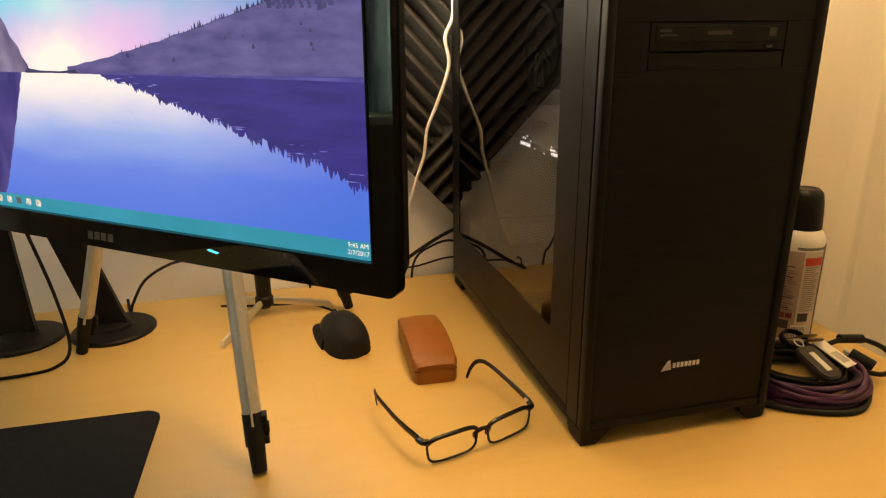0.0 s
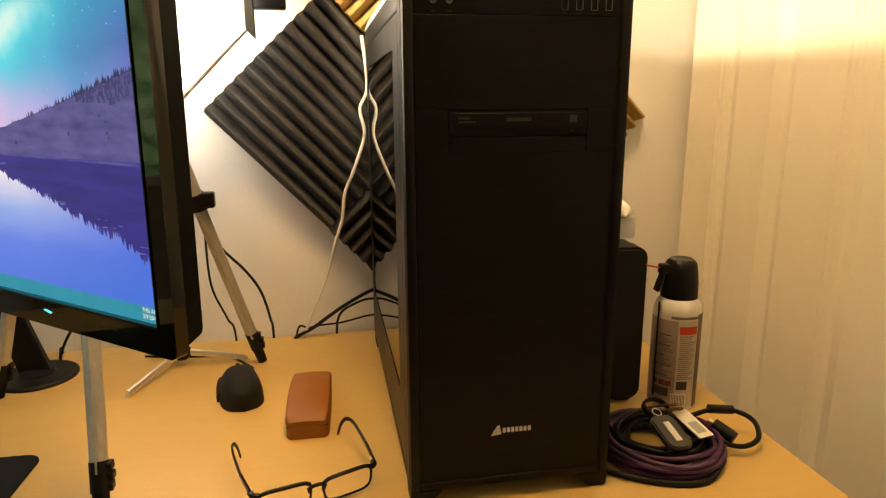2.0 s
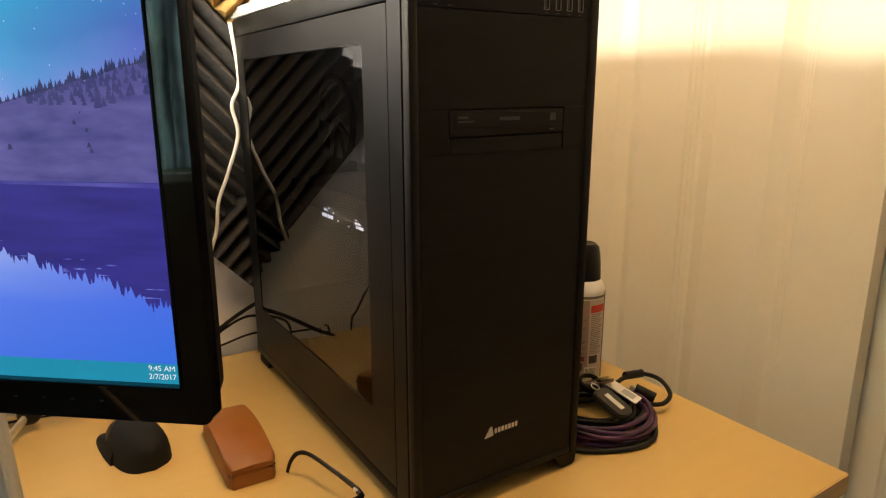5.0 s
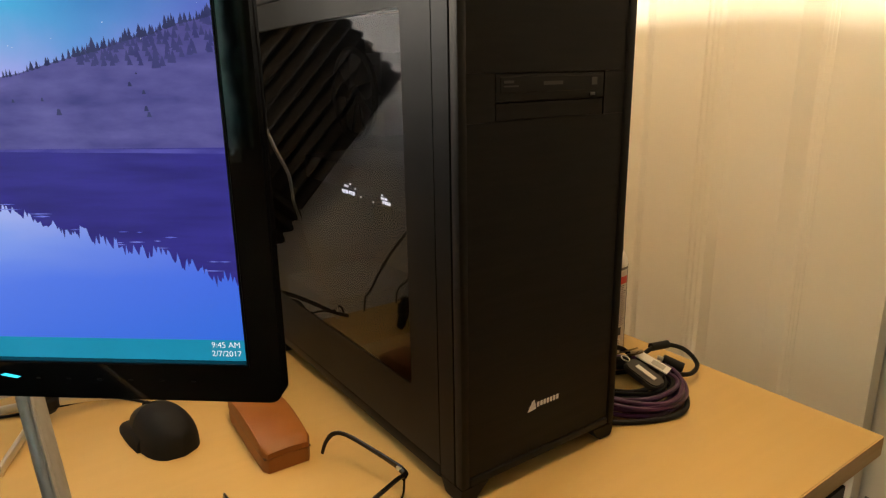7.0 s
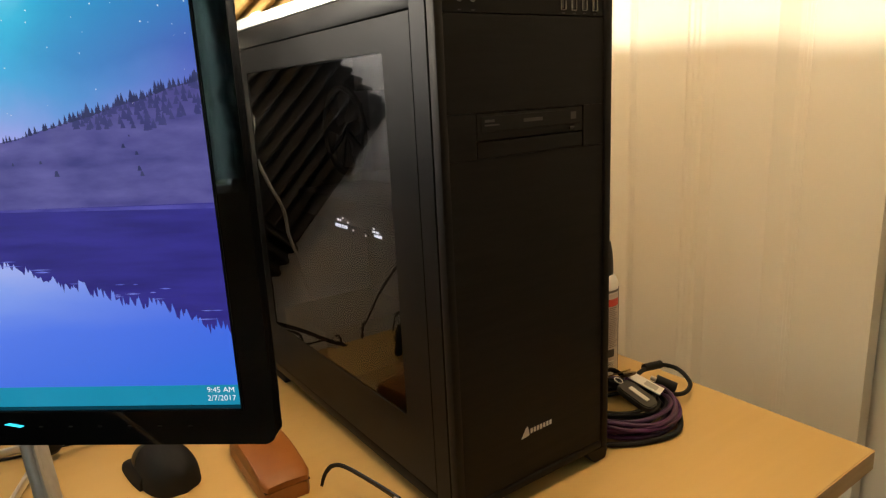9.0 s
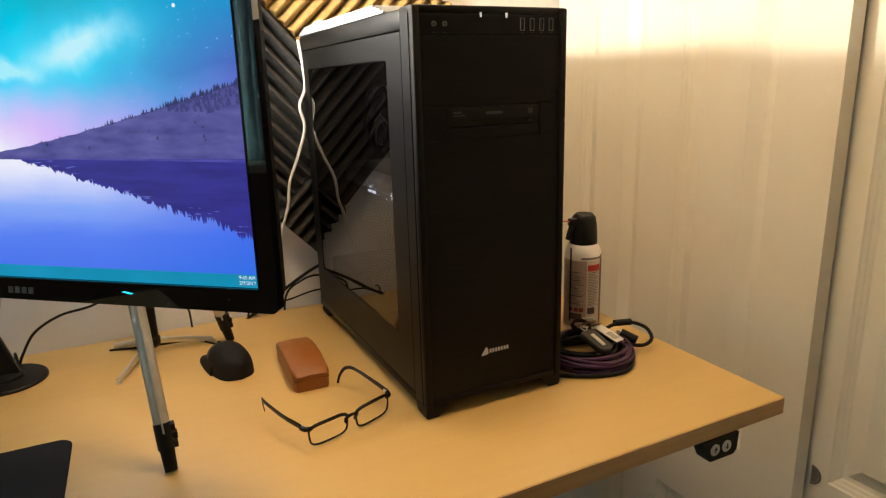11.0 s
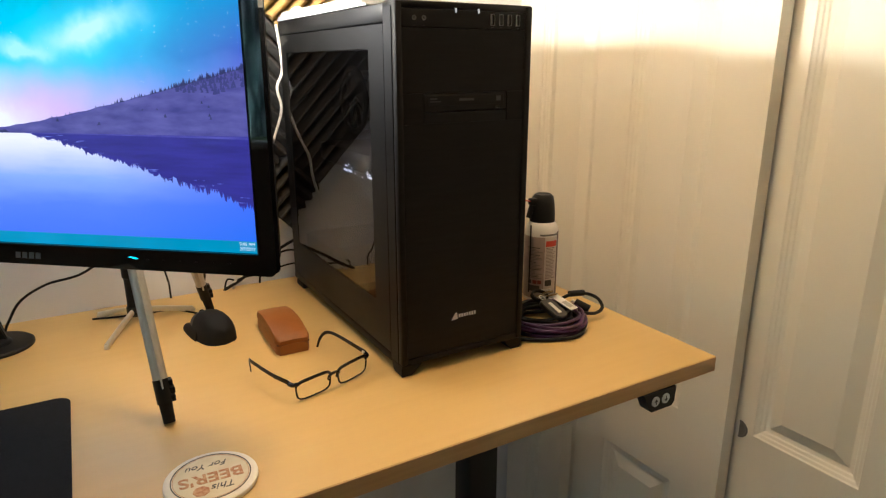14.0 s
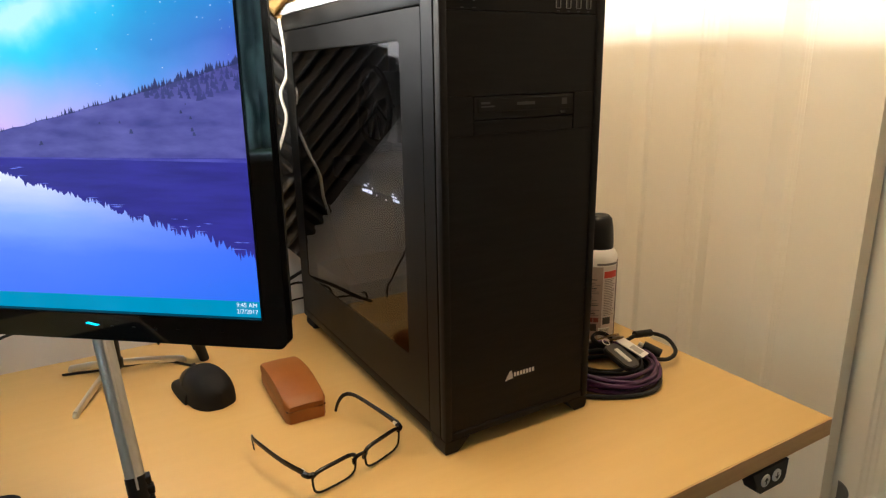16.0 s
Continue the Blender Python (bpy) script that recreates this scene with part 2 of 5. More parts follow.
for a in ((-2.2, -0.64, 0, 2.44), (0.94, WALL_Y, 0, 2.44), (-0.64, 0.94, 0, 1.25), (-0.64, 0.94, 2.2, 2.44)):
    box(-2.3, -2.2, a[0], a[1], a[2], a[3], bm=wb)
solo("wall_west", wb, M_wall2, "taupe wall with a window opening", "wall", kind="structure", smooth=0)
win = thing("window_1", pose(-2.25, 0.15, 1.25), "white-framed window with the garden outside", "window", kind="structure")
fr = bmesh.new()
for a in ((-0.79, -0.75, 0, 0.95), (0.75, 0.79, 0, 0.95), (-0.75, 0.75, 0, 0.04), (-0.75, 0.75, 0.91, 0.95), (-0.02, 0.02, 0.04, 0.91)):
    box(-0.03, 0.03, a[0], a[1], a[2], a[3], 0.004, 1, bm=fr)
part("window_frame", fr, M_white, win)
pane = part("pane", box(-0.004, 0.004, -0.75, 0.75, 0.04, 0.91), M_lens, win)
pane.visible_shadow = False
M_garden = glow("garden", (0.015, 0.05, 0.015), 3.0, (0.30, 0.48, 0.22), 7)
solo("backdrop", box(-3.6, -3.55, -3.5, 2.5, 0.0, 3.4), M_garden, "green garden foliage outside the window", "backdrop", kind="structure", smooth=0)
M_curtain = bpy.data.materials.new("grey_green_curtain_cloth")
M_curtain.use_nodes = True
nc, lc = M_curtain.node_tree.nodes, M_curtain.node_tree.links
nc.remove(nc["Principled BSDF"])
tl, df, mx, wv, rp = nc.new("ShaderNodeBsdfTranslucent"), nc.new("ShaderNodeBsdfDiffuse"), nc.new("ShaderNodeMixShader"), nc.new("ShaderNodeTexWave"), nc.new("ShaderNodeValToRGB")
wv.bands_direction = "Y"
wv.inputs["Scale"].default_value, wv.inputs["Distortion"].default_value, wv.inputs["Detail"].default_value, wv.inputs["Detail Scale"].default_value = 7.0, 5.0, 3, 0.5
rp.color_ramp.elements[1].position = 0.6
rp.color_ramp.elements[0].color, rp.color_ramp.elements[1].color = (0.10, 0.14, 0.13, 1), (0.78, 0.90, 0.86, 1)
lc.new(wv.outputs["Fac"], rp.inputs[0])
lc.new(rp.outputs[0], tl.inputs[0])
lc.new(rp.outputs[0], df.inputs[0])
co = nc.new("ShaderNodeTexCoord")
lc.new(co.outputs["Object"], wv.inputs["Vector"])
mx.inputs[0].default_value = 0.35
lc.new(tl.outputs[0], mx.inputs[1])
lc.new(df.outputs[0], mx.inputs[2])
lc.new(mx.outputs[0], nc["Material Output"].inputs[0])
cu = bmesh.new()
ring0 = None
for i in range(81):
    y = -0.66 + 0.72 * i / 80
    x = -2.17 + 0.045 * math.sin(i * 0.9) + 0.016 * math.sin(i * 2.3)
    ring = [cu.verts.new((x, y, 1.315 + 0.004 * math.sin(i * 0.9))), cu.verts.new((x, y, 2.25))]
    if ring0:
        cu.faces.new((ring0[0], ring[0], ring[1], ring0[1]))
    ring0 = ring
bmesh.ops.solidify(cu, geom=cu.faces[:], thickness=0.004)
solo("curtain", cu, M_curtain, "grey-green pleated curtain hanging at the window", "curtain", smooth=60)
cl = thing("ceiling_light", pose(0.36, 0.60, 2.44), "round white ceiling light", "ceiling light")
part("frame", lathe([(0.20, 0.0), (0.20, -0.03), (0.18, -0.04)], 40), M_white, cl)
M_diff = mat("lamp_diffuser", (0.8, 0.78, 0.72), 0.6, emit=(1.0, 0.8, 0.55), emit_strength=2.0)
part("diffuser", lathe([(0.17, -0.041), (0.16, -0.06), (0.10, -0.072)], 40), M_diff, cl)


# ---- closet doors: moulded panels sunk into the leaf ----
def door_leaf(name, y0, y1, columns, rows, label, back=0.0):
    """A leaf facing -x, from y0 to y1, with a sunk and raised panel in each column and row."""
    door = thing(name, pose(DOOR_X + back, y0, 0.01), label, "door", kind="structure", group="closet doors")
    b = bmesh.new()
    w, h, t = y1 - y0, 2.03, 0.035
    ys = sorted({0, w, *(c - y0 for col in columns for c in col)})
    zs = sorted({0, h, *(z for row in rows for z in row)})

    def quad(ya, yb, za, zb, d=0.0):
        b.faces.new([b.verts.new((d, y, z)) for y, z in ((ya, za), (ya, zb), (yb, zb), (yb, za))])
    for ya, yb in zip(ys, ys[1:]):
        for za, zb in zip(zs, zs[1:]):
            is_panel = any(abs(c[0] - y0 - ya) < 1e-6 for c in columns) and any(abs(r[0] - za) < 1e-6 for r in rows)
            if not is_panel:
                quad(ya, yb, za, zb)
                continue
            loops = []
            for inset, depth in ((0, 0), (0.0028, 0.0026), (0.0080, 0.0044), (0.0105, 0.0068), (0.0155, 0.0086), (0.0180, 0.0108), (0.0225, 0.0122), (0.0260, 0.0126), (0.0500, 0.0026), (0.0530, 0.0012)):
                loops.append([b.verts.new((depth, y, z)) for y, z in ((ya + inset, za + inset), (ya + inset, zb - inset), (yb - inset, zb - inset), (yb - inset, za + inset))])
            for lo, hi in zip(loops, loops[1:]):
                for i in range(4):
                    b.faces.new((lo[i], lo[(i + 1) % 4], hi[(i + 1) % 4], hi[i]))
            b.faces.new(loops[-1])
    bmesh.ops.remove_doubles(b, verts=b.verts[:], dist=1e-5)
    outer = [b.verts.new((t, y, z)) for y, z in ((0, 0), (0, h), (w, h), (w, 0))]
    b.faces.new(outer[::-1])
    for (ya, za), (yb, zb) in (((0, 0), (0, h)), ((0, h), (w, h)), ((w, h), (w, 0)), ((w, 0), (0, 0))):
        b.faces.new([b.verts.new(v) for v in ((0.0, ya, za), (t, ya, za), (t, yb, zb), (0.0, yb, zb))])
    bmesh.ops.recalc_face_normals(b, faces=b.faces[:])
    part("leaf", b, M_door, door, smooth=20)
    return door


ROWS6 = ((0.16, 0.645), (0.832, 1.90))
door_leaf("door_1", 0.4850, 1.205, ((0.600, 0.808), (0.912, 1.110)), ROWS6, "cream moulded four-panel closet door, closed")
d2 = door_leaf("door_2", -0.262, 0.5400, ((-0.12, 0.085), (0.240, 0.447)), ROWS6, "cream moulded closet door sliding behind another", 0.042)
pull = lathe([(0.0195, 0.0), (0.0195, 0.002), (0.0165, 0.0025), (0.0145, 0.0008)], 32)
bmesh.ops.bisect_plane(pull, geom=pull.verts[:] + pull.edges[:] + pull.faces[:], plane_co=(0, -0.0005, 0), plane_no=(0, 1, 0), clear_outer=True)
part("flush_pull", pull, mat("dull_nickel", (0.22, 0.21, 0.20), 0.45, metal=0.6), d2, "half-round recessed finger pull", pose(-0.0005, 0.7400, 0.835, 0, -90, 0))
door_leaf("door_3", -1.0, -0.210, ((-0.89, -0.70), (-0.58, -0.39)), ROWS6, "cream moulded closet door, closed")
solo("wall_over_closet", box(DOOR_X - 0.002, DOOR_X + 0.11, -2.2, WALL_Y, 2.06, 2.44), M_wall, "plain wall above the closet doors", "wall", kind="structure", smooth=0)
solo("wall_beside_closet", box(DOOR_X - 0.002, DOOR_X + 0.11, -2.2, -1.005, 0, 2.06), M_wall, "plain wall beside the closet", "wall", kind="structure", smooth=0)
solo("baseboard", box(-2.2, DOOR_X, WALL_Y - 0.014, WALL_Y, 0, 0.09, 0.003, 1), M_door, "painted baseboard along the wall", "baseboard", kind="structure")

# ---- desk ----
DESK_M = pose(0.852, 0.402, TOP, 0, 0, -1.6)
desk = thing("standing_desk", DESK_M, "maple laminate height-adjustable desk with black legs", "desk")
top = box(-1.80, 0, 0, 0.785, -0.028, 0, 0.0015, 2)
part("desktop", top, M_desk, desk)
part("edge_band", box(-1.80, 0.0, -0.0012, 0.001, -0.0268, -0.0012), M_deskedge, desk, "darker maple edge strip")
part("edge_band", box(-0.0005, 0.0012, 0.0, 0.785, -0.0268, -0.0012), M_deskedge, desk)
part("crossbeam", box(-1.55, -0.15, 0.36, 0.42, -0.075, -0.029, 0.003), M_blackmetal, desk)
for x in (-0.231, -1.45):
    leg = part("leg", box(x - 0.037, x + 0.037, 0.36, 0.42, -0.62, -0.075, 0.004), M_blackmetal, desk)
    part("lower_column", box(x - 0.031, x + 0.031, 0.367, 0.413, -1.07, -0.62, 0.003), M_blackmetal, desk)
    part("foot", box(x - 0.04, x + 0.04, 0.06, 0.72, -1.10, -1.068, 0.006), M_blackmetal, desk)
ctl = part("control_panel", plate([(-0.172, -0.028), (-0.098, -0.028), (-0.100, -0.056), (-0.106, -0.062), (-0.152, -0.062), (-0.158, -0.058)], -0.004, 0.016), M_plastic, desk, "black up-down hand switch under the desk edge")
for x, up in ((-0.1455, 1), (-0.1225, -1)):
    part("button", lathe([(0.0088, 0), (0.0088, 0.0012), (0.008, 0.0016)], 24), M_mark, ctl, "", pose(x, -0.0042, -0.044, 90, 0, 0))
    ar = bmesh.new()
    box(-0.001, 0.001, -0.0003, 0.0, -0.005, 0.004, bm=ar)
    join(ar, plate([(-0.004, 0), (0, 0.0052), (0.004, 0), (0.002, 0), (0, 0.003), (-0.002, 0)], -0.0003, 0), None)
    part("arrow", ar, M_dark_txt, ctl, "", pose(x, -0.0060, -0.044, 0, 0 if up > 0 else 180, 0))

# ---- computer tower ----
tower = thing("computer_tower", pose(0.356, 0.613, TOP, 0, 0, -1.5), "tall black computer tower with smoked side window", "computer tower")
W, D, H = 0.235, 0.546, 0.568
SIDE = pose(0, 0, 0, 0, 0, 90)
hole = rounded(0.094, 0.500, 0.105, 0.505, 0.005)
outer = rounded(0.041, D - 0.004, 0.030, H - 0.030, 0.0015)
part("side_panel", plate(outer, -0.0026, 0.0, hole), M_steel, tower, "satin black steel panel with a window", SIDE)
sill = plate(rounded(0.094, 0.500, 0.105, 0.505, 0.005), -0.0035, -0.0022, rounded(0.0962, 0.4978, 0.1072, 0.5028, 0.0035))
part("window_gasket", sill, M_plastic, tower, "", SIDE)
pane = part("window_pane", plate(rounded(0.0945, 0.4995, 0.1055, 0.5045, 0.005), -0.0022, -0.0010), M_smoke, tower, "smoked clear acrylic", SIDE)
part("right_panel", box(W - 0.002, W, 0.041, D - 0.004, 0.030, H - 0.030, 0.0006, 1), M_steel, tower)
part("front_column", box(0.0, 0.012, 0.0137, 0.0402, 0.0197, H - 0.002, 0.0007, 1), M_steel, tower)
part("front_column", box(W - 0.012, W, 0.0137, 0.0402, 0.0197, H - 0.002, 0.0007, 1), M_steel, tower)
part("roof", box(0.0, W, 0.040, D, H - 0.029, H - 0.002, 0.004), M_steel, tower)
part("roof_front", box(0.0, W, 0.004, 0.0395, H - 0.0105, H, 0.003), M_plastic, tower)
part("base", box(0.0, W, 0.041, D, 0.014, 0.029, 0.002), M_steel, tower)
part("rear_panel", box(0.003, W - 0.003, D - 0.004, D - 0.002, 0.029, H - 0.029), M_steel, tower)
part("inner_wall", box(0.010, W - 0.012, 0.041, 0.046, 0.029, H - 0.03), M_plastic, tower)
for x in (0.0, W - 0.026):
    part("front_rail", box(x if x == 0 else W - 0.011, 0.011 if x == 0 else W, 0.0, 0.0135, 0.0195, H - 0.001, 0.003), M_front, tower, "dark edge rail")
    sx, ox = (1, 0.0) if x == 0 else (-1, W)
    fb = plate([(ox + sx * a, c) for a, c in ((0.002, 0.0), (0.020, 0.0), (0.023, 0.003), (0.034, 0.0165), (0.036, 0.0194), (0.0, 0.0194), (0.0, 0.004))], 0.001, 0.040)
    for v in fb.verts:
        if v.co.y > 0.03:
            v.co.y -= 0.55 * (0.0194 - v.co.z)
        else:
            v.co.y += 0.15 * (0.0194 - v.co.z)
    part("foot", fb, M_front, tower, "tapered front foot")
    part("foot", box(x, x + 0.026, 0.49, 0.535, 0.0, 0.0135, 0.003), M_matte, tower)
part("bottom_rail", box(0.0112, W - 0.0112, 0.0008, 0.0135, 0.0195, 0.0290, 0.002), M_front, tower)
part("bottom_skirt", box(0.036, W - 0.036, 0.030, 0.034, 0.008, 0.0298), M_matte, tower)
fp = part("front_panel", box(0.0115, W - 0.0115, 0.003, 0.0135, 0.030, 0.3979, 0.0003, 1), M_front, tower, "dark brushed front panel")
part("bay_cover", box(0.0115, W - 0.0115, 0.003, 0.0135, 0.4421, 0.5315, 0.0003, 1), M_front, tower)
part("bay_cover", box(0.0115, 0.0448, 0.003, 0.0135, 0.398, 0.442, 0.0002, 1), M_front, tower)
part("bay_cover", box(0.1922, W - 0.0115, 0.003, 0.0135, 0.398, 0.442, 0.0002, 1), M_front, tower)
part("bay_cover", box(0.0455, 0.1915, 0.0036, 0.0135, 0.398, 0.4145, 0.0008, 1), M_front, tower)
part("slot_line", box(0.034, 0.193, 0.0027, 0.0031, 0.3972, 0.3984), M_matte, tower)
drive = part("optical_drive", box(0.0455, 0.1915, 0.0032, 0.0135, 0.4155, 0.4415, 0.0008, 1), M_front, tower, "black optical disc drive")
part("drive_tray", box(0.051, 0.186, 0.0024, 0.0036, 0.4235, 0.4385, 0.0006, 1), M_front, drive)
part("eject_button", box(0.170, 0.178, 0.0020, 0.0034, 0.4175, 0.4205, 0.0004, 1), M_gloss, drive)
M_dimprint = mat("dim_grey_print", (0.045, 0.042, 0.040), 0.5, rough_var=0)
part("maker_mark", box(0.105, 0.131, 0.0021, 0.0025, 0.4300, 0.4335), M_dimprint, drive, "pale printed mark drawn as a bar")
for x, z, w, h in ((0.055, 0.4325, 0.012, 0.0025), (0.055, 0.4290, 0.018, 0.0015), (0.172, 0.4285, 0.008, 0.0075)):
    part("printed_bar", box(x, x + w, 0.0021, 0.0025, z, z + h), M_dimprint, drive)
M_port = mat("dull_port_steel", (0.26, 0.25, 0.23), 0.4, metal=1.0)
io = part("port_strip", box(0.0115, W - 0.0115, 0.0036, 0.0135, 0.5325, 0.557, 0.0005, 1), M_front, tower, "black strip of front ports")
for x in (0.031, 0.0465):
    part("audio_jack", lathe([(0.0034, 0), (0.0034, 0.0012), (0.0020, 0.0012), (0.0018, -0.004)], 20), M_port, io, "ringed audio socket", pose(x, 0.0036, 0.545, 90, 0, 0))
for x in (0.163, 0.1785, 0.194, 0.2095):
    part("usb_port", plate(rounded(x - 0.0036, x + 0.0036, 0.5375, 0.5535, 0.0008, 2), 0.0026, 0.0042, rounded(x - 0.0030, x + 0.0030, 0.5381, 0.5529, 0.0006, 2)), M_port, io, "upright socket with a metal rim")
    part("port_tongue", box(x - 0.0024, x + 0.0004, 0.0034, 0.0046, 0.5390, 0.5520), M_gloss, io)
for x in (0.099, 0.138):
    part("power_light", box(x - 0.0012, x + 0.0012, 0.0026, 0.0040, 0.5535, 0.5595), mat("light_pipe", (0.85, 0.85, 0.82), 0.3, emit=(1, 1, 0.95), emit_strength=0.5), io)
for x in (0.031, 0.0465, 0.163, 0.1785, 0.194, 0.2095):
    part("port_symbol", box(x - 0.002, x + 0.002, 0.0032, 0.0037, 0.5342, 0.5352), M_dimprint, io)
emblem = bmesh.new()
for z0, z1, x0, x1 in ((0.0800, 0.0832, 0.0925, 0.1045), (0.0838, 0.0869, 0.0945, 0.1040), (0.0875, 0.0912, 0.0972, 0.1030)):
    join(emblem, plate([(x0, z0), (x1, z0 + 0.0012), (x1 - 0.0006, z1 + 0.0012), (x0 + 0.0022, z1)], 0.0022, 0.0031))
part("emblem", emblem, M_mark, fp, "silver emblem drawn as plain shapes")
for k in range(7):
    part("name_bar", box(0.1062 + 0.0049 * k, 0.1098 + 0.0049 * k, 0.0022, 0.0031, 0.0826, 0.0886, 0.0004, 1), M_mark, fp)
# inside the case, behind the acrylic
part("motherboard_tray", box(W - 0.035, W - 0.030, 0.05, D - 0.01, 0.035, H - 0.035), M_steel, tower)
M_board = mat("dark_circuit_board", (0.012, 0.014, 0.014), 0.5, colour2=(0.03, 0.032, 0.03), scale=80)
part("motherboard", box(W - 0.038, W - 0.0355, 0.20, 0.50, 0.22, 0.515), M_board, tower)
part("power_supply", box(0.03, W - 0.04, 0.37, 0.535, 0.032, 0.118, 0.002), M_matte, tower)
cooler = part("cooling_fan", tube([Vector((0.085, 0.36 + 0.06 * math.cos(a * math.pi / 18), 0.415 + 0.06 * math.sin(a * math.pi / 18))) for a in range(36)], 0.005, 6, True), M_matte, tower, "round fan on the processor cooler")
bl = bmesh.new()
for k in range(9):
    join(bl, box(-0.001, 0.001, -0.010, 0.010, 0.014, 0.056), pose(0.09, 0.36, 0.415) @ Matrix.Rotation(k * 2 * math.pi / 9, 4, "X") @ pose(0, 0, 0, 0, 0, 35))
part("fan_blades", bl, M_plastic, cooler)
part("heat_sink", box(0.098, W - 0.045, 0.305, 0.415, 0.36, 0.47, 0.001, 1), mat("dull_fins", (0.25, 0.25, 0.25), 0.4, metal=1.0), cooler)
gpu = part("graphics_card", box(0.062, W - 0.045, 0.110, 0.500, 0.285, 0.322, 0.003), M_plastic, tower, "graphics card with lit white lettering bars")
M_led = mat("white_led", (0.9, 0.9, 0.95), 0.4, rough_var=0, emit=(0.85, 0.87, 1.0), emit_strength=3.0)
random.seed(3)
for y0, y1, z0, h in ((0.330, 0.346, 0.2790, 0.0050), (0.351, 0.366, 0.2790, 0.0046), (0.348, 0.362, 0.2885, 0.0030), (0.232, 0.250, 0.2800, 0.0036), (0.240, 0.258, 0.2855, 0.0026)):
    y = y0
    while y < y1:
        part("lit_letter_bar", box(0.0612, 0.0622, y, y + 0.0024, z0, z0 + h), M_led, gpu)
        y += random.choice((0.0032, 0.0040, 0.0056))
for y, z in ((0.310, 0.2790), (0.275, 0.2770), (0.340, 0.2930), (0.325, 0.2880), (0.250, 0.2900)):
    part("lit_dot", box(0.0612, 0.0622, y, y + 0.003, z, z + 0.002), M_led, gpu)
# no lamp of the cooler: a glowing dot added for a glint in the pane
part("glint_dot", box(0.0830, 0.0840, 0.300, 0.3045, 0.402, 0.408), M_led, cooler, "added glowing dot for a white glint in the window")

# white papers and foam sheet lying on the tower
random.seed(5)
M_sleeve = mat("pale_grey_sleeve", (0.42, 0.44, 0.47), 0.45, colour2=(0.50, 0.52, 0.55), scale=14)
pb = thing("paper_bundle", pose(0.356, 0.613, TOP + H - 0.0015, 0, 0, -1.5), "papers in a pale grey sleeve lying on the tower", "papers")
for k in range(4):
    part("sheet", box(0.002 + 0.003 * k, 0.21, 0.10 + 0.02 * k, 0.55 - 0.006 * k, 0.0042 * k, 0.0042 * k + 0.004, 0.0012, 2), M_sleeve, pb, "", pose(0, 0, 0, 0, 0, random.uniform(-0.8, 0.8)))
crum = lathe([(0.013, 0.0), (0.015, 0.003), (0.011, 0.007), (0.004, 0.010)], 18)
for v in crum.verts:
    v.co += Vector((0.004, 0.004, 0.002)) * noise.noise(v.co * 140)
part("crumpled_corner", crum, M_paper, pb, "", pose(0.030, 0.500, 0.0168), smooth=60)

# ---- monitor ----
SW, SH = 0.636, 0.357
mon = thing("monitor", pose(0.1304, 0.5509, 1.3604, 0, 0, -41.2), "wide glossy black computer monitor, switched on, showing a lake", "monitor")
TILT_M = pose(0, 0, 0, -1.0, 0, 0)
bez = plate(rounded(-SW - 0.0225, 0.0222, -0.0275, SH + 0.022, 0.009), -0.006, 0.007, rounded(-SW, 0.0, 0.0, SH, 0.0004))
bezel = part("bezel", bez, M_gloss, mon, "piano-black bezel", TILT_M)
lip = plate(rounded(-SW - 0.0015, 0.0015, -0.0015, SH + 0.0015, 0.0004), -0.0072, -0.0058, rounded(-SW, 0, 0, SH, 0.0004))
part("inner_lip", lip, M_plastic, bezel)
back = bmesh.new()
prev = None
for inset, y in ((0.0015, 0.0065), (0.003, 0.014), (0.007, 0.030), (0.05, 0.045), (0.12, 0.055)):
    ring = [back.verts.new((x, y, z)) for x, z in rounded(-SW - 0.021 + inset, 0.0207 - inset, -0.026 + inset, SH + 0.02 - inset, 0.012)]
    if prev:
        for i in range(len(ring)):
            j = (i + 1) % len(ring)
            back.faces.new((prev[i], prev[j], ring[j], ring[i]))
    prev = ring
back.faces.new(prev[::-1])
part("back_cover", back, mat("dull_black_shell", (0.008, 0.008, 0.0085), 0.6, spec=0.06, bump=0.1, bump_scale=800), mon, "", TILT_M)
screen = part("screen", box(-SW, 0, 0.0002, 0.006, 0, SH), mat("panel_black", (0.01, 0.01, 0.012), 0.35), mon, "lit screen with lake wallpaper and taskbar", TILT_M)
M_led2 = mat("cyan_light", (0.1, 0.5, 0.6), 0.3, emit=(0.05, 0.75, 1.0), emit_strength=1.6, rough_var=0)
part("power_light", plate([(-0.176, -0.0112), (-0.164, -0.0134), (-0.161, -0.0122), (-0.172, -0.0100)], -0.0066, -0.0058), M_led2, bezel, "cyan power light")
nm = bmesh.new()
for k in range(4):
    join(nm, plate([(-0.338 + 0.0098 * k, -0.0195), (-0.331 + 0.0098 * k, -0.0195), (-0.3295 + 0.0098 * k, -0.0115), (-0.3365 + 0.0098 * k, -0.0115)], -0.0066, -0.0058))
part("maker_mark", nm, mat("grey_mark", (0.16, 0.165, 0.18), 0.35, rough_var=0), bezel, "grey mark drawn as slanted bars")
for k in range(6):
    part("touch_mark", box(-0.150 + 0.022 * k, -0.147 + 0.022 * k, -0.0064, -0.0058, -0.0135, -0.0125), M_dimprint, bezel)


def flat(shape, y):
    b = bmesh.new()
    b.faces.new([b.verts.new((x, y, z)) for x, z in shape])
    b.normal_update()
    bmesh.ops.triangulate(b, faces=b.faces[:])
    for f in b.faces:
        f.normal_update()
        if f.normal.y > 0:
            f.normal_flip()
    return b


